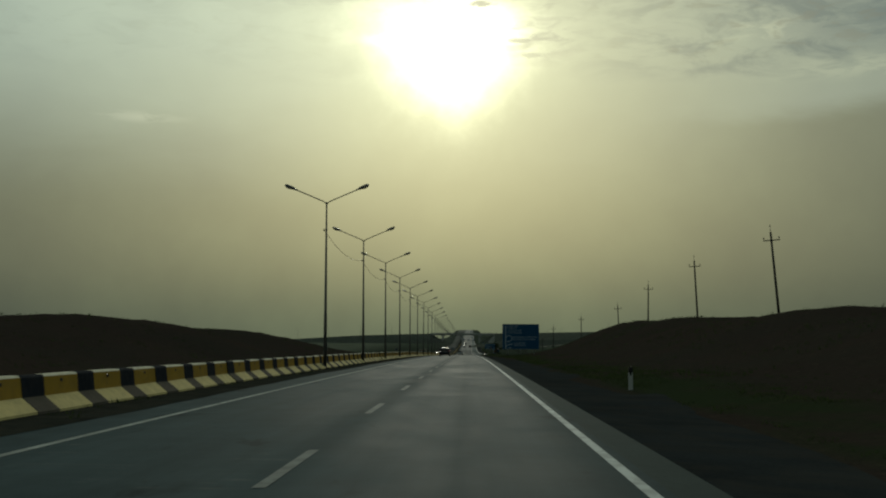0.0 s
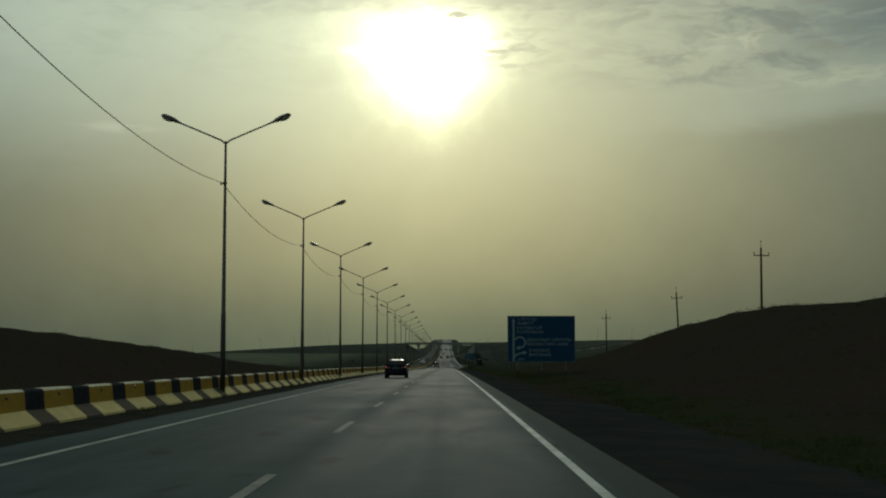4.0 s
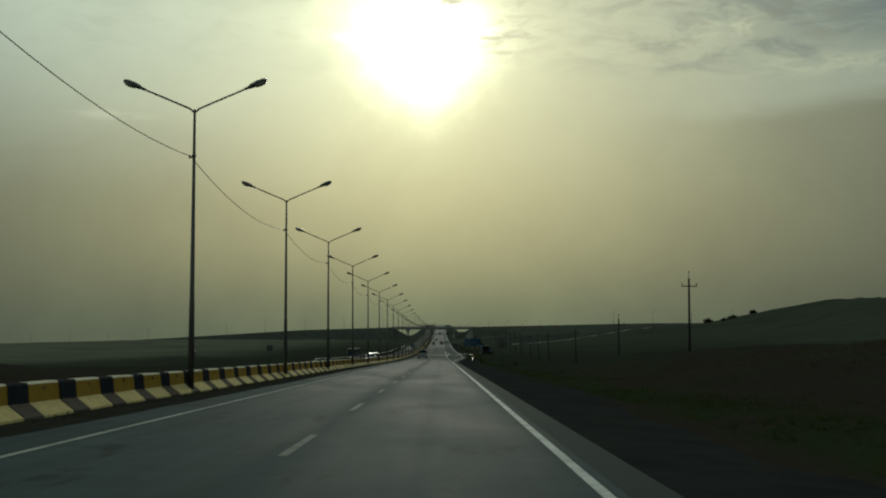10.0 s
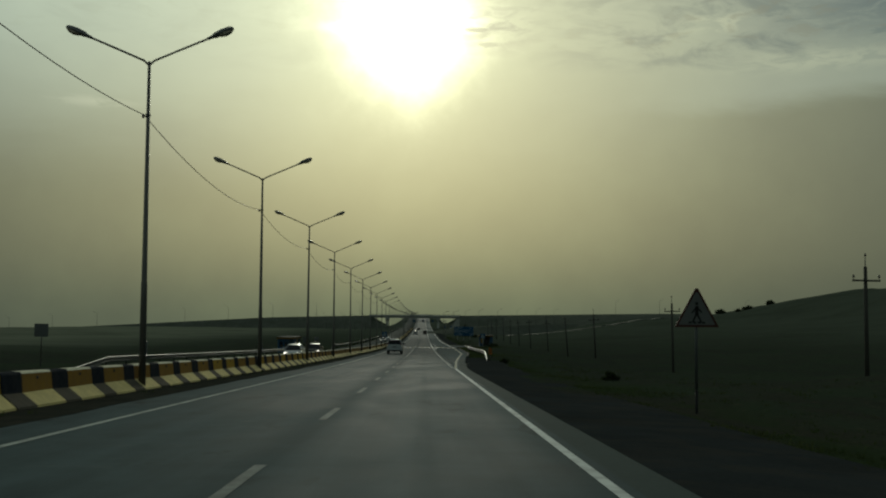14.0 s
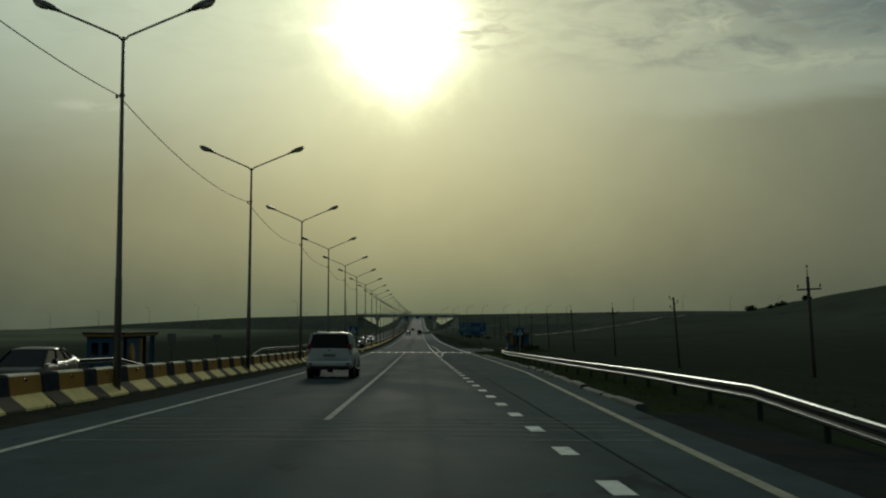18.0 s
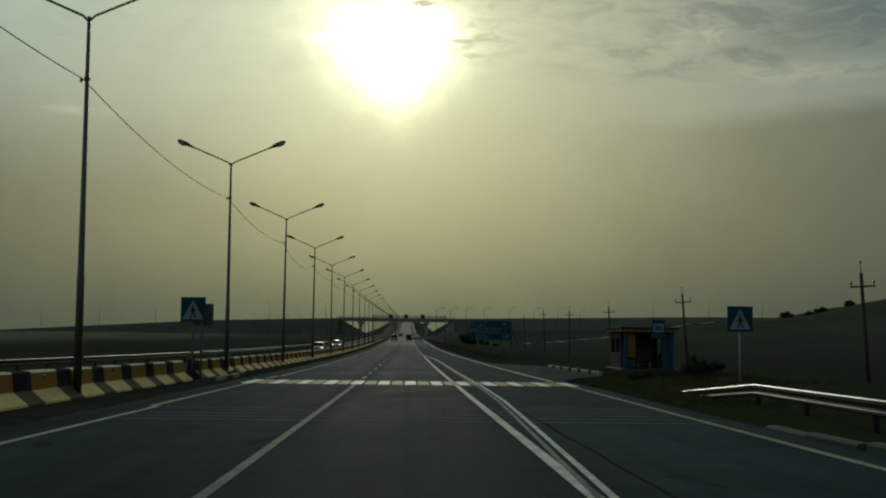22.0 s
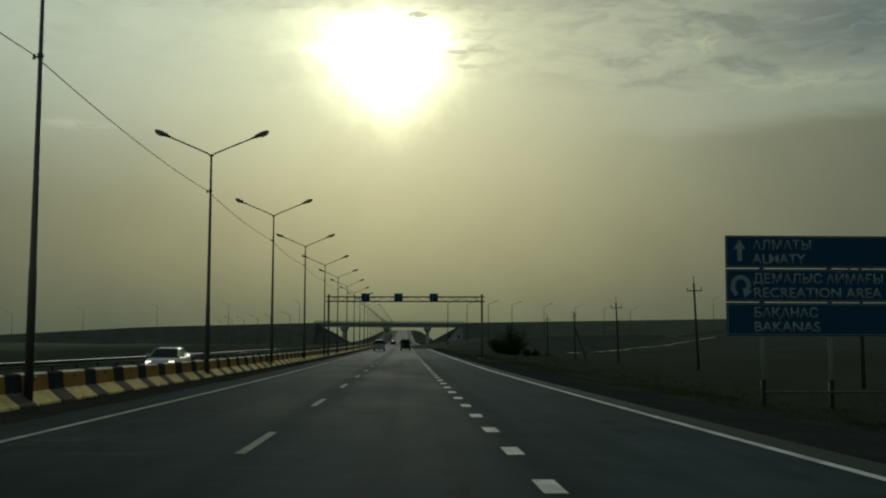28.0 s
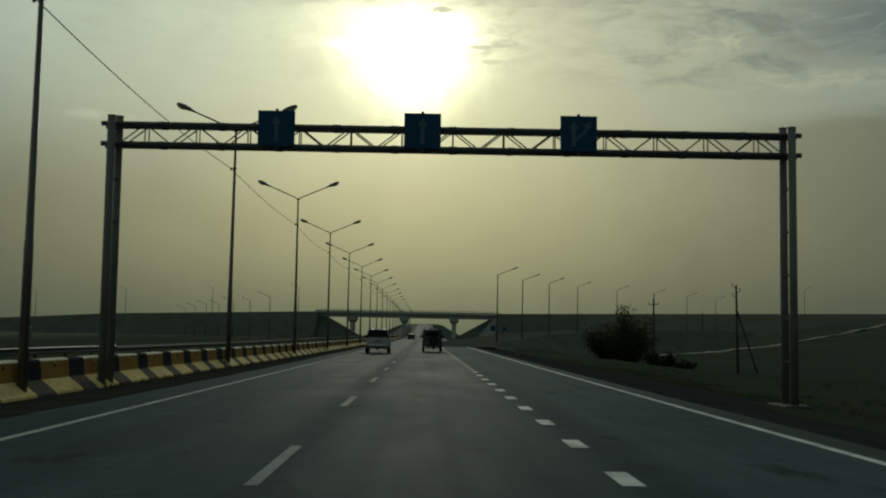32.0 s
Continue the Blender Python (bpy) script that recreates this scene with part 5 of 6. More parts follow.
# ---- power line on the right ----
def power_pole(h, brace=False, stubs=False):
    root = holder("power_pole")
    bm = tube(bmesh.new(), (0, 0, -1.2), (0, 0, h), 0.15, 0.105, 10)
    pole = part("pole", bm, "wood", root)
    if stubs:
        for x, z in ((-0.42, h - 0.15), (0.42, h - 0.65), (-0.42, h - 1.15)):
            part("bracket_arm", tube(bmesh.new(), (0, 0, z - 0.12), (x, 0, z), 0.035, 0.03, 6), "dark_steel", root)
            bm = tube(bmesh.new(), (x, 0, z), (x, 0, z + 0.16), 0.025, n=6)
            tube(bm, (x, 0, z + 0.14), (x, 0, z + 0.32), 0.08, 0.055, 8)
            part("insulator", bm, "ceramic", root)
        if brace:
            part("brace", tube(bmesh.new(), (0, 0, h * 0.72), (2.6, 0.2, -0.8), 0.12, 0.10, 8), "wood", root)
        return root
    bm = box(bmesh.new(), (0, -0.12, h - 0.85), (1.7, 0.09, 0.11), 0.008)
    part("crossarm", bm, "wood", root)
    bm = tube(bmesh.new(), (0, 0, h - 0.05), (0, 0, h + 0.55), 0.035, 0.025, 8)
    part("top_pin", bm, "dark_steel", root)
    for x, z in ((-0.78, h - 0.80), (0.78, h - 0.80), (0.0, h + 0.5)):
        bm = tube(bmesh.new(), (x, -0.12 if x else 0, z), (x, -0.12 if x else 0, z + 0.14), 0.02, n=6)
        tube(bm, (x, -0.12 if x else 0, z + 0.12), (x, -0.12 if x else 0, z + 0.30), 0.075, 0.05, 8)
        part("insulator", bm, "ceramic", root)
    return root


POLES = ((31.7, 57.0, 12.0), (31.9, 106.4, 12.2), (33.72, 154.8, 12.45), (34.5, 202.0, 10.9), (34.81, 248.5, 8.15), (31.2, 296.8, 6.2), (27.05, 343.7, 3.65), (26.47, 387.4, -0.2), (26.2, 438.0, -1.6), (25.8, 489.4, -2.44), (27.15, 533.9, -2.65), (28.65, 579.6, -3.06), (29.0, 626.3, -2.83), (30.2, 675.6, -2.95), (31.75, 726.5, -2.6), (32.3, 772.3, -1.73), (32.5, 818.5, -1.61), (33.3, 865.8, -1.76), (34.2, 913.0, -1.7), (84, 1080, 1.0))
rnd = random.Random(3)
LEAN = {1: -4.6, 2: -2.5, 4: -2.5, 9: -3.0, 10: -4.5, 11: -3.6, 12: -4.2, 13: -3.4, 15: -2.4, 16: -2.2, 17: -1.5}
kinds = {}
for i, (x, y, top) in enumerate(POLES):
    g = ground_at(x, y) - 0.05
    h = max(6.6, min(9.6, top - g))
    key = (round(h, 1), i == 17, i in (10, 17))
    tip, lean, turn = rnd.uniform(-1, 1), LEAN.get(i, rnd.uniform(-1.0, 0.8)), rnd.uniform(-8, 8)
    m = pose(x - h * math.sin(radians(lean)), y, g, tip, lean, turn)
    if key not in kinds:
        kinds[key] = tagged(power_pole(*key), "weathered power pole with short bracket arms and insulators" if key[2] else "weathered power pole with a crossarm and insulators", "power pole", "power line poles")
        kinds[key].matrix_world = m
    else:
        copy_thing(kinds[key], m)

# ---- overpass with its embankment ----
bz = zr(BRIDGE_Y)


def overpass():
    root = tagged(holder("overpass", pose(0, BRIDGE_Y, bz)), "grey concrete road overpass on wall piers", "bridge")
    x0, x1, zu, zt = -39.3, 25.6, 7.4, 9.1
    for i in range(4):
        y = -BRIDGE_W + 1.6 + i * (2 * BRIDGE_W - 3.2) / 3
        part("girder", box(bmesh.new(), ((x0 + x1) / 2, y, (zu + zt) / 2 - 0.2), (x1 - x0 + 3, 0.6, zt - zu - 0.4), 0.03), "concrete", root)
    part("deck", box(bmesh.new(), ((x0 + x1) / 2, 0, zt - 0.18), (x1 - x0 + 6, 2 * BRIDGE_W, 0.36), 0.02), "concrete", root)
    for s in (-1, 1):
        part("parapet", box(bmesh.new(), ((x0 + x1) / 2, s * (BRIDGE_W - 0.15), zt + 0.3), (x1 - x0 + 6, 0.25, 0.6), 0.02), "concrete", root)
        for i in range(30):
            x = x0 + (x1 - x0) * i / 29
            part("rail_post", box(bmesh.new(), (x, s * (BRIDGE_W - 0.15), zt + 0.85), (0.08, 0.08, 0.5)), "steel", root)
        part("hand_rail", box(bmesh.new(), ((x0 + x1) / 2, s * (BRIDGE_W - 0.15), zt + 1.12), (x1 - x0 + 6, 0.07, 0.09)), "steel", root)
    for x in (-28.4, -8.37, 11.0):
        bm = bmesh.new()
        loft(bm, [[(x - w, -d, z), (x + w, -d, z), (x + w, d, z), (x - w, d, z)] for z, w, d in ((-0.5, 0.75, 4.4), (5.2, 0.75, 4.4), (6.2, 1.6, 5.6), (zu + 0.05, 1.7, 5.8))])
        part("pier", bm, "concrete", root)
    for s, xa in ((-1, x0), (1, x1)):
        bm = bmesh.new()
        loft(bm, [[(xa - s * 15.0, -BRIDGE_W - 3, -0.6), (xa + s * 0.5, -BRIDGE_W - 0.5, zt - 1.0), (xa + s * 0.5, BRIDGE_W + 0.5, zt - 1.0), (xa - s * 15.0, BRIDGE_W + 3, -0.6)], [(xa + s * 9, -BRIDGE_W - 15, -0.8), (xa + s * 9, -BRIDGE_W - 0.5, zt - 0.6), (xa + s * 9, BRIDGE_W + 0.5, zt - 0.6), (xa + s * 9, BRIDGE_W + 15, -0.8)]])
        part("abutment_slope", bm, "embank", root, "earth abutment slope")
        if s > 0:
            a0, a1 = Vector((xa - 15.0, -BRIDGE_W - 3, -0.6)), Vector((xa + 0.5, -BRIDGE_W - 0.5, zt - 1.0))
            b0, b1 = Vector((xa + 9.0, -BRIDGE_W - 15, -0.8)), Vector((xa + 9.0, -BRIDGE_W - 0.5, zt - 0.6))
            ring = [a0.lerp(b0, u).lerp(a1.lerp(b1, u), v) for u, v in ((0.34, 0.03), (0.97, 0.03), (0.60, 0.97), (0.05, 0.97))]
            out = (b0 - a0).cross(a1 - a0).normalized()
            part("slope_facing", loft(bmesh.new(), [[p - out * 0.3 for p in ring], [p + out * 0.12 for p in ring]]), "facing", root, "pale concrete slope facing")


overpass()


def bank_top(x):
    return float(np.interp(x, (-1500, -560, -300, -165, -39, 26, 180, 400, 1500), (-22.0, -12.0, -6.6, -2.7, 0.95, 1.2, 4.2, 4.8, 3.4))) - 0.03 * max(0.0, -x - 120.0)


for s, xs in ((-1, np.concatenate([np.arange(-41, -300, -12.0), np.geomspace(-300, -1500, 16)])), (1, np.concatenate([np.arange(27, 300, 12.0), np.geomspace(300, 1500, 16)]))):
    bm = bmesh.new()
    rows = []
    for x in xs:
        t = bank_top(x)
        g = float(ground_z(x, BRIDGE_Y)) - 1.0
        n = 0.35 * noise.noise(Vector((x * 0.05, 2.0, 0)))
        w = max(4.0, (t - g) * (1.7 if x < 60 else 6.0))
        rows.append([bm.verts.new(c) for c in ((x, BRIDGE_Y - 7 - w, g), (x, BRIDGE_Y - 7 - w * 0.5, (t + g) / 2 + n), (x, BRIDGE_Y - 6.5, t), (x, BRIDGE_Y + 6.5, t), (x, BRIDGE_Y + 7 + w, g))])
    for a, b in zip(rows, rows[1:]):
        for i in range(4):
            bm.faces.new((a[i], a[i + 1], b[i + 1], b[i]))
    tagged(part("embankment", bm, "embank", smooth=True), "long earth embankment of the crossing road", "embankment", kind="structure")


def single_lamp(h):
    root = holder("road_lamp")
    part("pole", tube(bmesh.new(), (0, 0, -0.5), (0, 0, h), 0.12, 0.07, 8), "steel", root)
    part("arm", tube(bmesh.new(), (0, 0, h), (2.2, 0, h + 0.9), 0.05, n=6), "steel", root)
    part("luminaire", box(bmesh.new(), (2.55, 0, h + 1.02), (0.85, 0.3, 0.16), 0.03, Matrix.Rotation(radians(-22), 4, "Y")), "lamp_shell", root)
    return root


RAMP = [(10.3, 909, -9.0), (16.3, 935, -8.36), (23.8, 961, -7.4), (33.0, 987, -6.66), (46.2, 1013, -6.0), (60.7, 1039, -5.5), (75.7, 1065, -4.95), (91.0, 1091, -4.6)]
bm = bmesh.new()
rows = []
for x, y, z in [(7.6, 885, -9.6)] + RAMP + [(107.0, 1117, -4.4), (123.0, 1143, -4.2)]:
    g = min(z - 0.3, float(ground_z(x, y)) - 0.6)
    w = 2.0 * (z - g)
    rows.append([bm.verts.new(c) for c in ((x - 8.0 - w, y + 3, g), (x - 8.0, y + 2, z), (x + 0.8, y, z), (x + 0.8 + w, y - 2, g))])
for a, b in zip(rows, rows[1:]):
    for i in range(3):
        bm.faces.new((a[i], a[i + 1], b[i + 1], b[i]))
tagged(part("embankment_ramp", bm, "embank"), "low earth bank under the exit ramp", "embankment", kind="structure")
tall = single_lamp(9.9)
tagged(tall, "single-arm road lamp at the interchange", "street lamp", "interchange lamps")
spots = []
for x, y, z in RAMP:
    spots.append((x, y, z, 0))
for i in range(12):
    spots.append((150 + 34 * i, BRIDGE_Y + 4 + rnd.uniform(-2, 2), None, 0))
for i in range(13):
    spots.append((-50 - 34 * i, BRIDGE_Y + 4 + rnd.uniform(-2, 2), None, 180))
for i in range(7):
    spots.append((-36 - 8 * i, 1000 + 22 * i, None, 180))
for i, (x, y, z, turn) in enumerate(spots):
    if z is None:
        z = bank_top(x) if abs(y - BRIDGE_Y) < 30 and x > 40 or abs(y - BRIDGE_Y) < 8 else ground_at(x, y) - 0.1
    m = pose(x, y, z, 0, 0, turn + rnd.uniform(-6, 6))
    if i == 0:
        tall.matrix_world = m
    else:
        copy_thing(tall, m)
for x, y, w in ((11.9, 944, 0.62), (16.0, 972, 0.55)):
    root = tagged(holder("traffic_sign", pose(x, y, ground_at(x, y))), "small blue traffic sign on a post near the ramp", "road sign")
    part("panel", box(bmesh.new(), (0, 0, 3.2), (1.4 * w, 0.04, 1.6 * w), 0.01), "blue", root)
    sign_post(root, 0.0, 3.4, 0.4, 0.06, -0.6)


# ---- bus shelters ----
def bus_shelter(m, w, d, h, label, yellow_wall=True, back="wall_grey"):
    """Front open side towards local -x; length w along local y, depth d along x."""
    root = tagged(holder("bus_shelter", m), label, "bus shelter")
    part("floor_slab", box(bmesh.new(), (d / 2, 0, 0.04), (d + 0.5, w + 0.5, 0.14), 0.02), "dirty_concrete", root)
    part("roof", box(bmesh.new(), (d / 2, 0, h + 0.03), (d + 0.5, w + 0.5, 0.10), 0.015), "roofing", root)
    fas = box(bmesh.new(), (d / 2, 0, h - 0.12), (d + 0.36, w + 0.36, 0.20), 0.015)
    part("fascia", fas, "wall_yellow", root, "faded yellow fascia")
    part("back_wall", box(bmesh.new(), (d - 0.08, 0, h / 2), (0.14, w, h - 0.2), 0.01), "wall_pale" if back == "wall_grey" else back, root)
    if back != "wall_grey":
        for i in range(5):
            part("wall_panel", box(bmesh.new(), (d - 0.17, -w / 2 + 0.9 + i * (w - 1.8) / 4, h * 0.30), (0.05, 0.8, h * 0.42), 0.01), "wall_yellow", root)
    for s in (-1, 1):
        tone = "wall_grey" if back == "wall_grey" else "wall_blue"
        ye, xc, xw = s * (w / 2 - 0.07), d * 0.62, d * 0.72
        part("end_wall", box(bmesh.new(), (xc, ye, 0.55), (xw, 0.13, 0.90), 0.01), tone, root)
        part("wall_lintel", box(bmesh.new(), (xc, ye, h - 0.42), (xw, 0.13, 0.40), 0.01), tone, root)
        for k in (-1, 0, 1):
            part("window_post", box(bmesh.new(), (xc + k * (xw / 2 - 0.14), ye, h / 2 + 0.2), (0.26, 0.125, h - 1.6), 0.01), tone, root)
        part("corner_post", box(bmesh.new(), (0.10, s * (w / 2 - 0.10), h / 2), (0.2, 0.2, h - 0.22), 0.012), "wall_blue", root)
    if yellow_wall:
        part("wall_panel", box(bmesh.new(), (0.16, w / 2 - 0.45, h * 0.58), (0.08, 0.5, h * 0.62), 0.01), "wall_yellow", root)
        part("wall_panel", box(bmesh.new(), (0.16, w / 2 - 0.45, h * 0.20), (0.08, 0.5, h * 0.24), 0.01), "wall_blue", root)
    part("wall_panel", box(bmesh.new(), (0.16, -w / 2 + 0.40, h * 0.48), (0.08, 0.6, h * 0.86), 0.01), "wall_blue", root)
    part("bench", box(bmesh.new(), (d * 0.72, 0, 0.45), (0.42, w * 0.62, 0.07), 0.01), "wood", root)
    for y in (-w * 0.25, 0, w * 0.25):
        part("bench_leg", box(bmesh.new(), (d * 0.72, y, 0.25), (0.32, 0.09, 0.36), 0.01), "concrete", root)
    return root


bus_shelter(pose(14.38, 576.1, zr(576.1) + 0.06, 0, 0, 90), 3.0, 4.5, 2.52, "blue and yellow open roadside bus shelter with a flat roof")
front = bus_shelter(pose(-20.0, 495.2, zr(495.2) - 0.42, 0, 0, 180), 9.0, 2.4, 2.45, "blue and orange painted bus shelter by the opposite carriageway", back="wall_blue")
part("front_panel", box(bmesh.new(), (-0.02, 1.9, 1.12), (0.06, 3.3, 2.0), 0.01), "wall_blue", front)
part("front_panel", box(bmesh.new(), (-0.02, -0.25, 1.12), (0.06, 0.9, 2.0), 0.01), "wall_yellow", front)
part("painted_disc", lathe(bmesh.new(), [(-0.015, 0.0), (-0.015, 0.85), (0.01, 0.85)], -0.06, 2.4, 0.95, 24), "wall_yellow", front, "painted orange disc")
bm = box(bmesh.new(), (14.5, 578.6, zr(578.6) - 0.22), (4.6, 6.6, 0.56), 0.03, Matrix.Rotation(math.atan2(zr(590) - zr(570), 20), 4, "X"))
tagged(part("pavement_bus_stop", bm, "platform"), "low trodden platform of the bus stop", "platform", kind="structure")

bm = box(bmesh.new(), (0, 0, 0), (0.62, 0.13, 0.05), 0.008)
plank = part("plank", bm, "tarred")
plank.matrix_world = pose(3.85, 174.75, zr(174.75) - 0.135, 0, 2.0, 3.0)
tagged(plank, "dark broken plank lying on the gravel shoulder", "plank")

# ---- dirt track across the right plain ----
bm = bmesh.new()
rows = []
for i in range(60):
    t = i / 59
    y, x = 985 + 150 * t, 48 + 100 * t + 30 * t * t
    w = 2.0 + 0.6 * noise.noise(Vector((t * 9, 0, 0)))
    rows.append([bm.verts.new((x + d, y, max(ground_at(x + d, y), ground_at(x + d + 1.2, y), ground_at(x + d - 1.2, y)) + 0.10)) for d in (-w, -w / 2, 0, w / 2, w)])
for a, b in zip(rows, rows[1:]):
    for i in range(4):
        bm.faces.new((a[i], a[i + 1], b[i + 1], b[i]))
tagged(part("dirt_track", bm, "dirt_track", smooth=True), "pale dirt track across the plain", "track", kind="structure")


# ---- bushes and grass ----
def bush(x, y, w, h, seed, label, leaf=0.15, base=-99.0):
    r = random.Random(seed)
    root = tagged(holder("bush", pose(x, y, max(base, ground_at(x, y)) - 0.1)), label, "bush")
    bm = bmesh.new()
    tips = []
    for i in range(int(9 + 3 * w)):
        a, k = r.uniform(0, 6.28), r.random() ** 0.6
        top = h * r.uniform(0.35, 0.95) * (1.0 - 0.45 * k * k)
        b = Vector((math.cos(a) * w * 0.46 * k, math.sin(a) * w * 0.46 * k, top))
        foot_at = Vector((b.x * 0.35, b.y * 0.35, 0))
        mid = foot_at.lerp(b, 0.55) + Vector((0, 0, 0.08 * h))
        tube(bm, foot_at, mid, 0.045, 0.03, 5)
        tube(bm, mid, b, 0.03, 0.01, 5)
        tips.append((foot_at, b))
    part("stems", bm, "bark", root)
    bm = bmesh.new()
    n = int(900 + (520 if leaf < 0.2 else 120) * w * h)
    for i in range(n):
        f0, b = r.choice(tips)
        c = f0.lerp(b, r.uniform(0.15, 1.12)) + Vector((r.gauss(0, w * 0.055), r.gauss(0, w * 0.055), r.gauss(0, h * 0.05)))
        if c.z < 0.05:
            continue
        s = r.uniform(0.33 * leaf, leaf)
        q = Euler((r.uniform(0, 6), r.uniform(0, 6), r.uniform(0, 6))).to_matrix()
        bm.faces.new([bm.verts.new(c + q @ Vector(v) * s) for v in ((-1, 0, 0), (0, -0.45, 0.1), (1, 0, 0), (0, 0.45, 0.1))])
    part("crown", bm, "leaf", root)


bush(20.3, 861, 7.6, 6.2, 1, "large dark roadside bush with an uneven crown")
bush(24.4, 863, 3.4, 2.4, 2, "dark spreading bush on the plain")
bush(28.2, 868, 3.0, 1.1, 3, "low dark scrub on the plain")
bush(15.3, 568.4, 2.6, 1.2, 4, "dark weeds beside the bus shelter")
bush(11.6, 566.0, 1.8, 0.6, 5, "low dark weeds at the bus bay")
for i, (x, w, h) in enumerate(((231, 8.5, 4.4), (245, 6.5, 3.4), (252, 9.0, 4.2), (270, 8.0, 4.2))):
    bush(x, 1174.0, w, h, 30 + i, "dark wind-shaped bush on the crest of the embankment", 0.4, bank_top(x))
bush(7.4, 423.4, 0.9, 0.6, 6, "small dark weed bush on the verge")
bush(11.4, 389, 1.1, 0.7, 7, "small dark weed bush on the verge")


def stone(x, y, r, seed):
    bm = bmesh.new()
    bmesh.ops.create_icosphere(bm, subdivisions=2, radius=r)
    for v in bm.verts:
        k = 1.0 + 0.45 * noise.noise(v.co * (1.6 / r) + Vector((seed, 0, 0)))
        v.co = Vector((v.co.x * k * 1.3, v.co.y * k, max(-r * 0.4, v.co.z * k * 0.7)))
    ob = part("stone", bm, "dirty_concrete", smooth=False)
    ob.matrix_world = pose(x, y, zr(y) + r * 0.38, 0, 0, seed * 40)
    tagged(ob, "rough grey stone lying at the foot of the barrier", "stone")


stone(-7.92, 561.4, 0.20, 1)
stone(-7.70, 318.5, 0.09, 2)

rnd = random.Random(11)
verts, faces = [], []


def tuft(x, y, h, n):
    z = ground_at(x, y) - 0.02
    for _ in range(n):
        a = rnd.uniform(0, 6.283)
        l = rnd.uniform(0.25, 0.8) * h
        bx, by = x + rnd.gauss(0, 0.10), y + rnd.gauss(0, 0.10)
        w = rnd.uniform(0.012, 0.03)
        k = len(verts)
        verts.extend([(bx - w * math.sin(a), by + w * math.cos(a), z), (bx + w * math.sin(a), by - w * math.cos(a), z), (bx + l * math.cos(a), by + l * math.sin(a), z + h * rnd.uniform(0.5, 1.0))])
        faces.append((k, k + 1, k + 2))


for _ in range(30000):
    y = rnd.uniform(0, 830)
    base = pave_x(y) + (0.45 if 441 < y < 556 or 603 < y < 640 else 3.3)
    d = abs(rnd.gauss(0, 1.0)) * (1.6 if rnd.random() < 0.6 else 4.5)
    clump = noise.noise(Vector((y * 0.06, d * 0.35, 8.0)))
    if clump < -0.25:
        continue
    tuft(base + d * (1 + 0.6 * rnd.random()), y, rnd.uniform(0.06, 0.17) * (1 + clump), 5)
for _ in range(2200):
    x, y = rnd.uniform(6.8, 16.5), rnd.uniform(553, 574)
    if x > pave_x(y) + 0.3 and noise.noise(Vector((x * 0.5, y * 0.3, 6.0))) > -0.25:
        tuft(x, y, rnd.uniform(0.08, 0.28), 6)
for _ in range(2500):
    y = rnd.uniform(10, 800)
    tuft(-18.8 - abs(rnd.gauss(0, 2.5)), y, rnd.uniform(0.15, 0.35), 5)
for _ in range(900):
    y = rnd.uniform(0, 830)
    if noise.noise(Vector((y * 0.11, 5.0, 2.0))) > -0.05 and not 546 < y < 556:
        x = -8.05 + abs(rnd.gauss(0, 0.35))
        n0 = len(verts)
        tuft(x, y, rnd.uniform(0.05, 0.16), 5)
        lift = zr(y) - (ground_at(x, y) - 0.02)
        for i in range(n0, len(verts)):
            verts[i] = (verts[i][0], verts[i][1], verts[i][2] + lift)
# scrub on the crests of the cuttings
for _ in range(11000):
    if rnd.random() < 0.6:
        x, y = rnd.uniform(17, 46), rnd.uniform(20, 300)
    else:
        x, y = rnd.uniform(-52, -24), rnd.uniform(20, 300)
    if noise.noise(Vector((x * 0.12, y * 0.12, 1.0))) > 0.0:
        tuft(x, y, rnd.uniform(0.12, 0.38), 5)
me = bpy.data.meshes.new("verge_grass")
me.from_pydata(verts, [], faces)
me.materials.append(M["grass"])
tagged(new("verge_grass", me), "sparse green and straw-coloured grass tufts on the verge", "grass", kind="stuff")


# ---- vehicles ----
def wheel(root, x, y, r, w, side, spokes=6):
    prof = [(-w / 2, r * 0.62), (-w / 2, r * 0.9), (-w * 0.42, r * 0.97), (-w * 0.3, r), (w * 0.3, r), (w * 0.42, r * 0.97), (w / 2, r * 0.9), (w / 2, r * 0.62), (-w / 2, r * 0.62)]
    hub = part("wheel", lathe(bmesh.new(), prof, x, y, r), "rubber", root, smooth=True)
    bm = lathe(bmesh.new(), [(side * w * 0.46, r * 0.66), (side * w * 0.47, r * 0.60), (side * w * 0.18, r * 0.56), (side * w * 0.12, 0.02)], x, y, r, 20)
    for i in range(spokes):
        a = 2 * math.pi * i / spokes
        c = Vector((x + side * w * 0.36, y + r * 0.33 * math.cos(a), r + r * 0.33 * math.sin(a)))
        box(bm, c, (0.035, r * 0.60, r * 0.14), 0.006, Matrix.Rotation(a, 4, "X"))
    lathe(bm, [(side * w * 0.42, 0.0), (side * w * 0.44, r * 0.13), (side * w * 0.2, r * 0.16)], x, y, r, 12)
    part("rim", bm, "rim", hub)
    return hub


def body_ring(y, zb, zt, w):
    h = zt - zb
    half = [(w * 0.78, zb), (w * 0.96, zb + 0.05), (w, zb + 0.22 * h), (w * 0.995, zb + 0.62 * h), (w * 0.97, zt - 0.10 * h), (w * 0.91, zt - 0.02 * h), (w * 0.80, zt)]
    return [(x, y, z) for x, z in half] + [(-x, y, z) for x, z in reversed(half)]


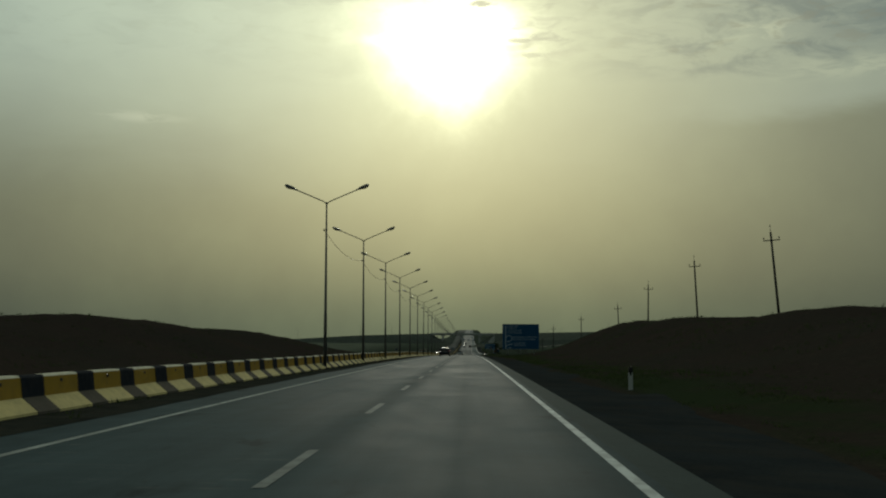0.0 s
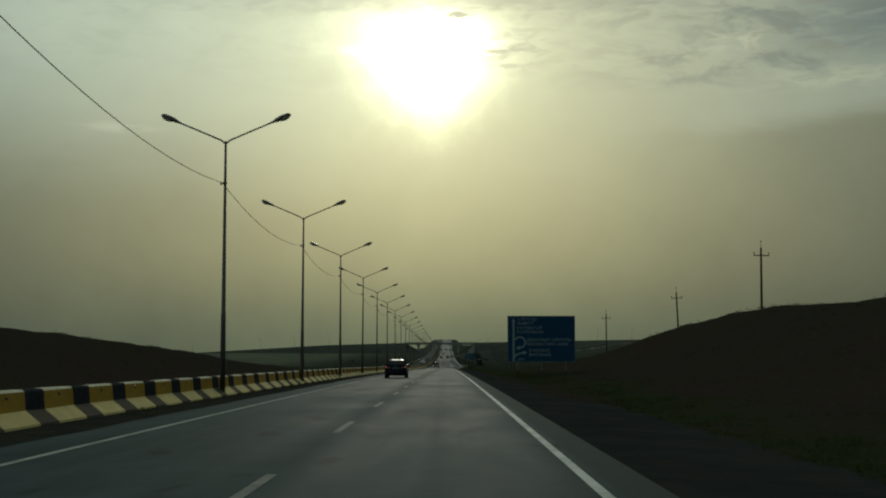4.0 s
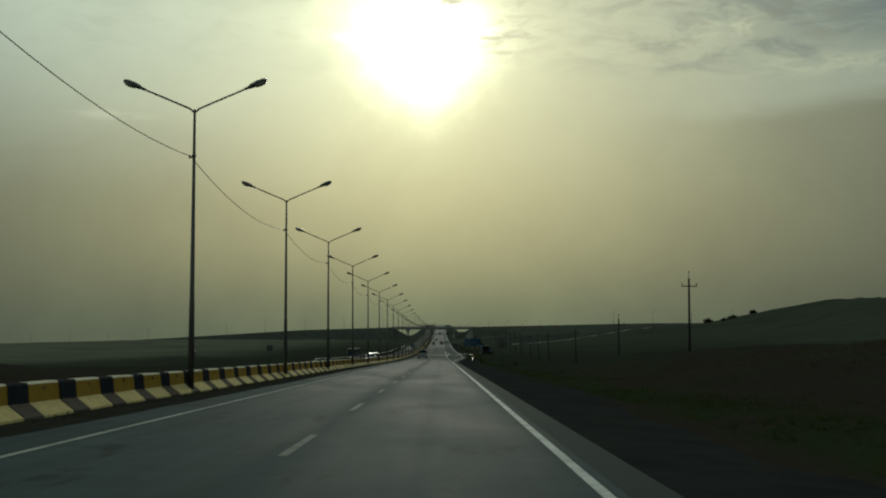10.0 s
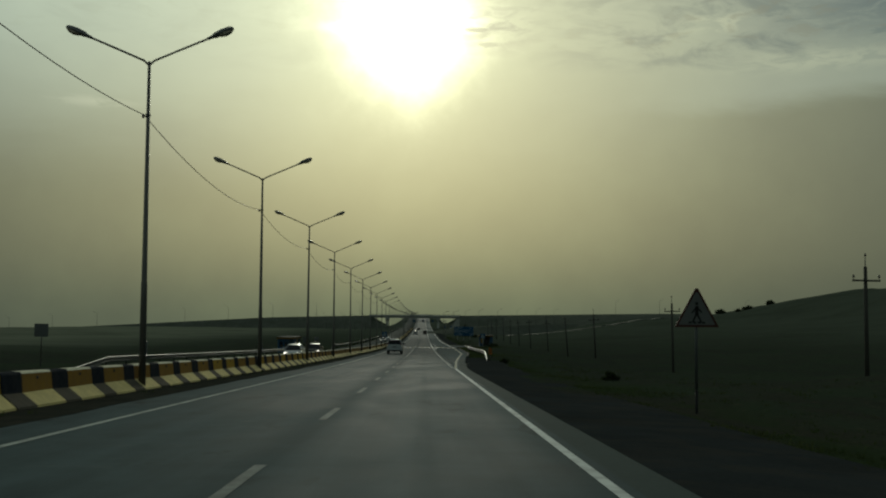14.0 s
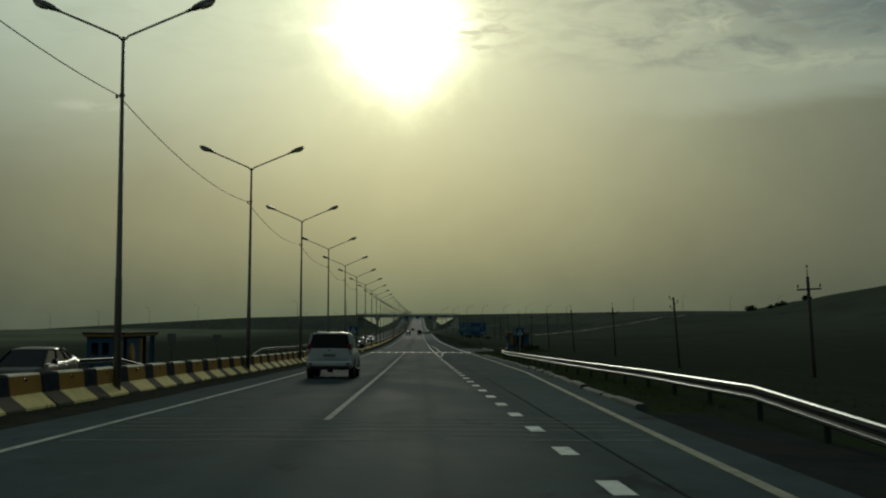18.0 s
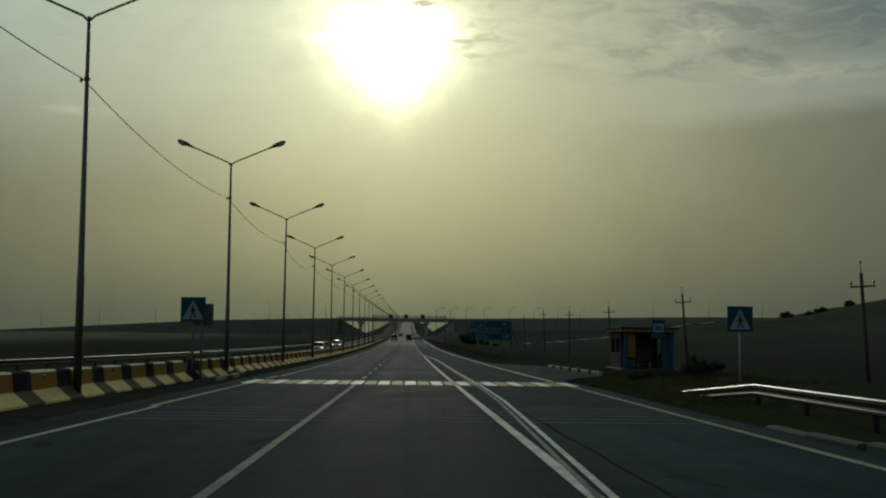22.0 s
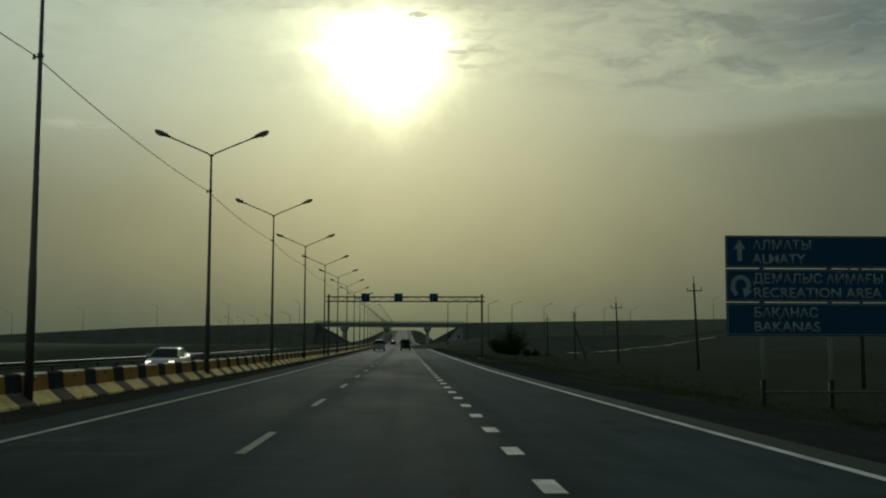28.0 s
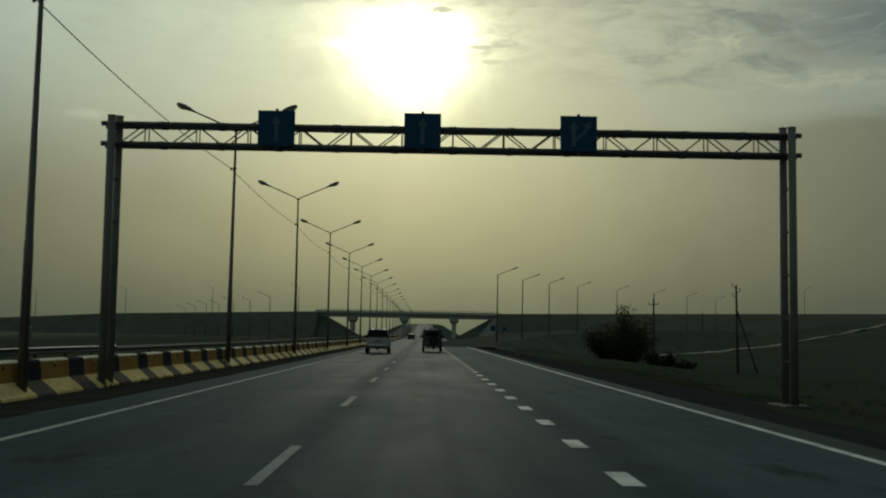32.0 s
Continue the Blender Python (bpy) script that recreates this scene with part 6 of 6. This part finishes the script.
def rect_ring(y0, y1, w, z, c=0.12, bow=0.0):
    """Rounded plan outline at height z from y0 (rear) to y1 (front)."""
    return [(-w + c, y0, z), (w - c, y0, z), (w, y0 + c, z), (w + bow, (y0 + y1) / 2, z), (w, y1 - c, z), (w - c, y1, z), (-w + c, y1, z), (-w, y1 - c, z), (-w - bow, (y0 + y1) / 2, z), (-w, y0 + c, z)]


def strut(bm, a, b, w, t, mat=0):
    """A flat bar from a to b."""
    a, b = Vector(a), Vector(b)
    q = (b - a).to_track_quat("Z", "Y").to_matrix().to_4x4()
    box(bm, (a + b) / 2, (t, w, (b - a).length + 0.02), 0.006, q, mat)


def vehicle(name, label, cat, m, paint, stations, cabin, roof, glass_top, wheels, wheel_size, arch=1.13, spokes=6):
    """Common shell: body, cabin glass, roof, pillars, wheels."""
    root = tagged(holder(name, m), label, cat)
    body = part("body", loft(bmesh.new(), [body_ring(*s) for s in stations], smooth=True), paint, root)
    zb, (yr0, yf0, wb) = cabin
    zt, (yr1, yf1, wt) = roof
    k = (glass_top - zb) / (zt - zb)
    mid = (yr0 + (yr1 - yr0) * k, yf0 + (yf1 - yf0) * k, wb + (wt - wb) * k)
    bm = loft(bmesh.new(), [rect_ring(yr0, yf0, wb - 0.015, zb - 0.06, 0.10), rect_ring(mid[0], mid[1], mid[2] - 0.015, glass_top, 0.10)])
    part("window_glass", bm, "pane", root, "dark tinted window glass")
    bm = loft(bmesh.new(), [rect_ring(mid[0] - 0.01, mid[1] + 0.01, mid[2], glass_top - 0.01, 0.11), rect_ring(yr1 + 0.02, yf1 - 0.04, wt - 0.02, zt - 0.04, 0.14), rect_ring(yr1 + 0.16, yf1 - 0.22, wt - 0.14, zt, 0.2)], smooth=True)
    part("roof", bm, paint, root)
    for s in (-1, 1):
        for y0, y1, w in ((yr0 + 0.05, mid[0] + 0.05, 0.12), (yf0 - 0.05, mid[1] - 0.05, 0.08), ((yr0 * 0.42 + yf0 * 0.58), (mid[0] * 0.5 + mid[1] * 0.5), 0.09), (yr0 * 0.78 + yf0 * 0.22, mid[0] * 0.80 + mid[1] * 0.20, 0.10)):
            bm = bmesh.new()
            strut(bm, (s * (wb - 0.02), y0, zb - 0.04), (s * (mid[2] - 0.02), y1, glass_top), w, 0.05)
            part("pillar", bm, paint, root)
        bm = loft(bmesh.new(), [[(s * (wb + 0.0), yr0 + 0.15, zb - 0.015), (s * (wb + 0.012), yr0 + 0.15, zb), (s * (wb + 0.0), yr0 + 0.15, zb + 0.015)], [(s * (wb + 0.0), yf0 - 0.25, zb - 0.015), (s * (wb + 0.012), yf0 - 0.25, zb), (s * (wb + 0.0), yf0 - 0.25, zb + 0.015)]])
        part("window_trim", bm, "chrome", root)
    r, w = wheel_size
    track = stations[len(stations) // 2][3] - w / 2 - 0.012
    for y in wheels:
        for s in (-1, 1):
            part("wheel_arch", lathe(bmesh.new(), [(s * -0.15, r * arch), (s * 0.004, r * arch), (s * 0.004, 0.02)], s * (track + w / 2 + 0.012), y, r + 0.03, 24), "trim", body)
            wheel(root, s * track + s * 0.02, y, r, w, s, spokes)
    return root


def mirrors(root, y, z, w, paint):
    for s in (-1, 1):
        bm = box(bmesh.new(), (s * (w + 0.15), y, z + 0.02), (0.20, 0.10, 0.19), 0.035)
        box(bm, (s * (w + 0.03), y + 0.03, z - 0.05), (0.12, 0.06, 0.05), 0.01)
        mr = part("wing_mirror", bm, paint, root)
        part("mirror_glass", box(bmesh.new(), (s * (w + 0.15), y - 0.052, z + 0.02), (0.16, 0.006, 0.14)), "pane", mr)


def plate(root, x, y, z, face):
    p = part("number_plate", box(bmesh.new(), (x, y, z), (0.52, 0.012, 0.115), 0.004), "plate", root)
    for i in range(7):
        part("plate_mark", box(bmesh.new(), (x - 0.20 + 0.066 * i, y + face * 0.007, z), (0.04, 0.003, 0.07)), "sign_black", p)


def light_pair(root, name, x, y, z, size, mat, label=""):
    for s in (-1, 1):
        part(name, box(bmesh.new(), (s * x, y, z), size, min(size) * 0.25), mat, root, label)


def offroader(m):
    """Tall white off-road wagon."""
    L = [(-2.36, 0.48, 0.78, 0.74), (-2.33, 0.44, 1.10, 0.83), (-2.22, 0.40, 1.16, 0.905), (-1.9, 0.38, 1.20, 0.942), (-0.6, 0.36, 1.20, 0.945), (0.7, 0.36, 1.18, 0.945), (1.05, 0.38, 1.17, 0.94), (1.9, 0.42, 1.10, 0.92), (2.25, 0.46, 1.00, 0.86), (2.38, 0.50, 0.86, 0.74)]
    root = vehicle("off_road_car", "white off-road wagon with tinted rear window and roof rails", "car", m, "car_white", L, (1.18, (-2.27, 1.15, 0.885)), (1.85, (-2.02, 0.30, 0.71)), 1.755, (-1.42, 1.37), (0.385, 0.24))
    part("rear_bumper", loft(bmesh.new(), [[(x, y - 0.06 * (1 - (x / 0.95) ** 2), z) for x in np.linspace(-0.88, 0.88, 9)] + [(x, y + 0.12, z) for x in np.linspace(0.88, -0.88, 9)] for y, z in ((-2.36, 0.49), (-2.42, 0.53), (-2.42, 0.64), (-2.38, 0.69))]), "car_white", root)
    part("bumper_skirt", box(bmesh.new(), (0, -2.28, 0.42), (1.5, 0.16, 0.13), 0.03), "trim", root)
    gate = part("tailgate", box(bmesh.new(), (0, -2.335, 0.95), (1.50, 0.05, 0.50), 0.02), "car_white", root)
    part("rear_window", loft(bmesh.new(), [[(-0.73, -2.345, 1.20), (0.73, -2.345, 1.20), (0.73, -2.22, 1.20), (-0.73, -2.22, 1.20)], [(-0.60, -2.125, 1.765), (0.60, -2.125, 1.765), (0.60, -2.02, 1.765), (-0.60, -2.02, 1.765)]]), "pane", gate, "black tinted rear window")
    part("plate_recess", box(bmesh.new(), (0, -2.362, 0.93), (0.86, 0.02, 0.24), 0.015), "car_white", gate)
    part("grip_bar", box(bmesh.new(), (0, -2.375, 1.035), (0.80, 0.03, 0.035), 0.008), "car_white", gate)
    part("badge", tube(bmesh.new(), (0, -2.375, 1.13), (0, -2.35, 1.13), 0.05, n=16), "tail_clear", gate)
    plate(root, 0, -2.38, 0.92, -1)
    light_pair(root, "tail_lamp", 0.805, -2.255, 1.27, (0.15, 0.16, 0.23), "tail_red", "red upper tail lamp")
    light_pair(root, "lamp_lens", 0.815, -2.27, 1.04, (0.13, 0.14, 0.22), "tail_clear", "clear lower tail lamp")
    light_pair(root, "reflector", 0.70, -2.435, 0.585, (0.22, 0.03, 0.075), "tail_red")
    light_pair(root, "headlight", 0.72, 2.24, 0.92, (0.34, 0.18, 0.22), "tail_clear")
    part("spoiler", box(bmesh.new(), (0, -2.06, 1.80), (1.18, 0.20, 0.04), 0.018), "car_white", root)
    for s in (-1, 1):
        bm = tube(bmesh.new(), (s * 0.60, -1.75, 1.905), (s * 0.60, 0.05, 1.905), 0.022, n=8)
        for y in (-1.72, -0.85, 0.0):
            tube(bm, (s * 0.60, y, 1.81), (s * 0.60, y, 1.905), 0.022, n=6)
        part("roof_rail", bm, "trim", root)
        part("running_board", box(bmesh.new(), (s * 0.90, 0, 0.36), (0.22, 1.75, 0.06), 0.015), "trim", root)
        for y in (-0.55, 0.42):
            part("door_handle", box(bmesh.new(), (s * 0.955, y, 1.02), (0.03, 0.2, 0.04), 0.01), "chrome", root)
        for y in (-0.95, -0.02, 0.98):
            part("door_seam", box(bmesh.new(), (s * 0.944, y, 0.80), (0.006, 0.012, 0.72)), "trim", root)
    mirrors(root, 0.95, 1.26, 0.92, "trim")
    part("exhaust", tube(bmesh.new(), (0.5, -2.32, 0.34), (0.5, -1.9, 0.36), 0.035, n=8), "steel", root)
    part("spare_wheel", lathe(bmesh.new(), [(-0.1, 0.05), (-0.1, 0.22), (0.1, 0.22), (0.1, 0.05)], 0, -1.95, 0.47, 16), "rubber", root)
    return root


def saloon(m, paint, label, name="saloon_car", lights=False, oncoming=False):
    """Compact four-door saloon."""
    L = [(-2.27, 0.50, 0.74, 0.66), (-2.24, 0.36, 0.98, 0.79), (-2.10, 0.28, 1.06, 0.85), (-1.65, 0.25, 1.06, 0.875), (-0.8, 0.22, 0.98, 0.88), (0.6, 0.22, 0.95, 0.88), (1.1, 0.24, 0.93, 0.875), (1.8, 0.26, 0.84, 0.85), (2.12, 0.30, 0.74, 0.78), (2.27, 0.38, 0.62, 0.60)]
    root = vehicle(name, label, "car", m, paint, L, (0.97, (-1.80, 1.34, 0.82)), (1.465, (-0.92, 0.30, 0.60)), 1.385, (-1.32, 1.32), (0.315, 0.20), 1.12, 5)
    part("rear_window", loft(bmesh.new(), [[(-0.70, -1.83, 1.02), (0.70, -1.83, 1.02), (0.68, -1.70, 1.02), (-0.68, -1.70, 1.02)], [(-0.56, -1.10, 1.40), (0.56, -1.10, 1.40), (0.54, -1.00, 1.38), (-0.54, -1.00, 1.38)]]), "pane", root, "sloping dark rear window")
    part("boot_lid", loft(bmesh.new(), [body_ring(y, z - 0.05, z, w) for y, z, w in ((-2.26, 1.06, 0.66), (-2.18, 1.11, 0.70), (-1.74, 1.075, 0.72))]), paint, root)
    part("rear_bumper", loft(bmesh.new(), [[(x, y + 0.22 * abs(x / 0.87) ** 4, z) for x in np.linspace(-0.87, 0.87, 15)] + [(x, y + 0.30, z) for x in np.linspace(0.87, -0.87, 15)] for y, z in ((-2.24, 0.20), (-2.31, 0.28), (-2.34, 0.50), (-2.30, 0.62), (-2.25, 0.66))], smooth=True), paint, root)
    tail = "tail_on" if lights else "tail_red"
    for s in (-1, 1):
        part("tail_lamp", solid(bmesh.new(), [(s * x, z) for x, z in ((0.60, 0.795), (0.845, 0.815), (0.835, 0.945), (0.62, 0.905))], "y", -2.262, -2.05, bevel=0.012), "tail_red", root, "red tail lamp")
        part("lamp_bulb", tube(bmesh.new(), (s * 0.755, -2.272, 0.87), (s * 0.755, -2.255, 0.87), 0.042, n=12), tail, root)
        part("lamp_lens", solid(bmesh.new(), [(s * x, z) for x, z in ((0.43, 0.775), (0.595, 0.795), (0.61, 0.90), (0.42, 0.815))], "y", -2.285, -2.10, bevel=0.01), "tail_clear", root)
        for y in (-0.62, 0.35):
            part("door_handle", box(bmesh.new(), (s * 0.885, y, 0.85), (0.025, 0.18, 0.035), 0.008), paint, root)
        for y in (-1.0, -0.05, 0.92):
            part("door_seam", box(bmesh.new(), (s * 0.877, y, 0.60), (0.006, 0.011, 0.60)), "trim", root)
        part("headlight", box(bmesh.new(), (s * 0.62, 2.14, 0.66), (0.30, 0.14, 0.14), 0.03), "headlight" if oncoming else "tail_clear", root)
    plate(root, 0, -2.345, 0.78, -1)
    part("badge", tube(bmesh.new(), (0, -2.285, 0.97), (0, -2.26, 0.97), 0.045, n=14), "tail_clear", root)
    part("grille", box(bmesh.new(), (0, 2.25, 0.50), (0.8, 0.04, 0.16), 0.01), "trim", root)
    mirrors(root, 0.78, 1.01, 0.82, paint)
    return root


def boxy_jeep(m):
    """Square dark utility off-roader with a spare wheel on its back."""
    L = [(-1.98, 0.52, 1.14, 0.83), (-1.95, 0.50, 1.20, 0.86), (-1.2, 0.48, 1.20, 0.865), (0.6, 0.48, 1.20, 0.865), (0.75, 0.50, 1.18, 0.83), (1.75, 0.52, 1.12, 0.74), (1.95, 0.55, 1.05, 0.70)]
    root = vehicle("utility_car", "dark boxy utility off-roader with a rear spare wheel", "car", m, "car_olive", L, (1.20, (-1.95, 0.72, 0.85)), (1.98, (-1.88, 0.50, 0.78)), 1.84, (-1.18, 1.20), (0.385, 0.22), 1.14, 5)
    part("back_panel", box(bmesh.new(), (0, -1.95, 1.48), (1.50, 0.05, 0.66), 0.02), "car_olive", root)
    part("rear_window", box(bmesh.new(), (0, -1.985, 1.58), (1.10, 0.02, 0.36), 0.008), "pane", root)
    bm = bmesh.new()
    for i in range(20):
        a, b = 2 * math.pi * i / 20, 2 * math.pi * (i + 1) / 20
        tube(bm, (0.12 + 0.29 * math.cos(a), -2.09, 1.02 + 0.29 * math.sin(a)), (0.12 + 0.29 * math.cos(b), -2.09, 1.02 + 0.29 * math.sin(b)), 0.095, n=8)
    part("spare_tyre", bm, "rubber", root)
    part("rear_bumper", box(bmesh.new(), (0, -2.05, 0.55), (1.55, 0.14, 0.14), 0.02), "trim", root)
    light_pair(root, "tail_lamp", 0.74, -2.0, 0.88, (0.12, 0.05, 0.2), "tail_red")
    part("axle", tube(bmesh.new(), (-0.6, -1.18, 0.385), (0.6, -1.18, 0.385), 0.06, n=8), "trim", root)
    part("differential", lathe(bmesh.new(), [(-0.14, 0.02), (-0.1, 0.13), (0.1, 0.13), (0.14, 0.02)], 0.1, -1.18, 0.36, 12), "trim", root)
    plate(root, -0.42, -2.0, 0.80, -1)
    mirrors(root, 0.55, 1.32, 0.85, "trim")
    bm = bmesh.new()
    for s in (-1, 1):
        tube(bm, (s * 0.7, -1.7, 2.06), (s * 0.7, 0.3, 2.06), 0.02, n=6)
    for y in (-1.7, -1.0, -0.3, 0.3):
        tube(bm, (-0.7, y, 2.06), (0.7, y, 2.06), 0.02, n=6)
        for s in (-1, 1):
            tube(bm, (s * 0.7, y, 1.93), (s * 0.7, y, 2.06), 0.018, n=6)
    part("roof_rack", bm, "trim", root)
    return root


saloon(stand(-3.92, 172.6), "car_black", "glossy black compact saloon with red tail lamps", lights=True)
offroader(stand(-3.72, 462.7, -0.5))
boxy_jeep(stand(0.34, 845.0))
for x, y, paint, kind in ((-13.0, 432.5, "car_silver", "silver"), (-13.1, 453.8, "car_black", "dark"), (-13.0, 672, "car_white", "white"), (-13.1, 714.4, "car_silver", "silver")):
    saloon(stand(x, y, 180, -0.22), paint, kind + " saloon with headlights on, on the opposite carriageway", oncoming=True)
offroader(stand(-3.95, 834.0, 1.0))
saloon(stand(-3.45, 1008.0), "car_black", "dark saloon far ahead in the fast lane", lights=True)
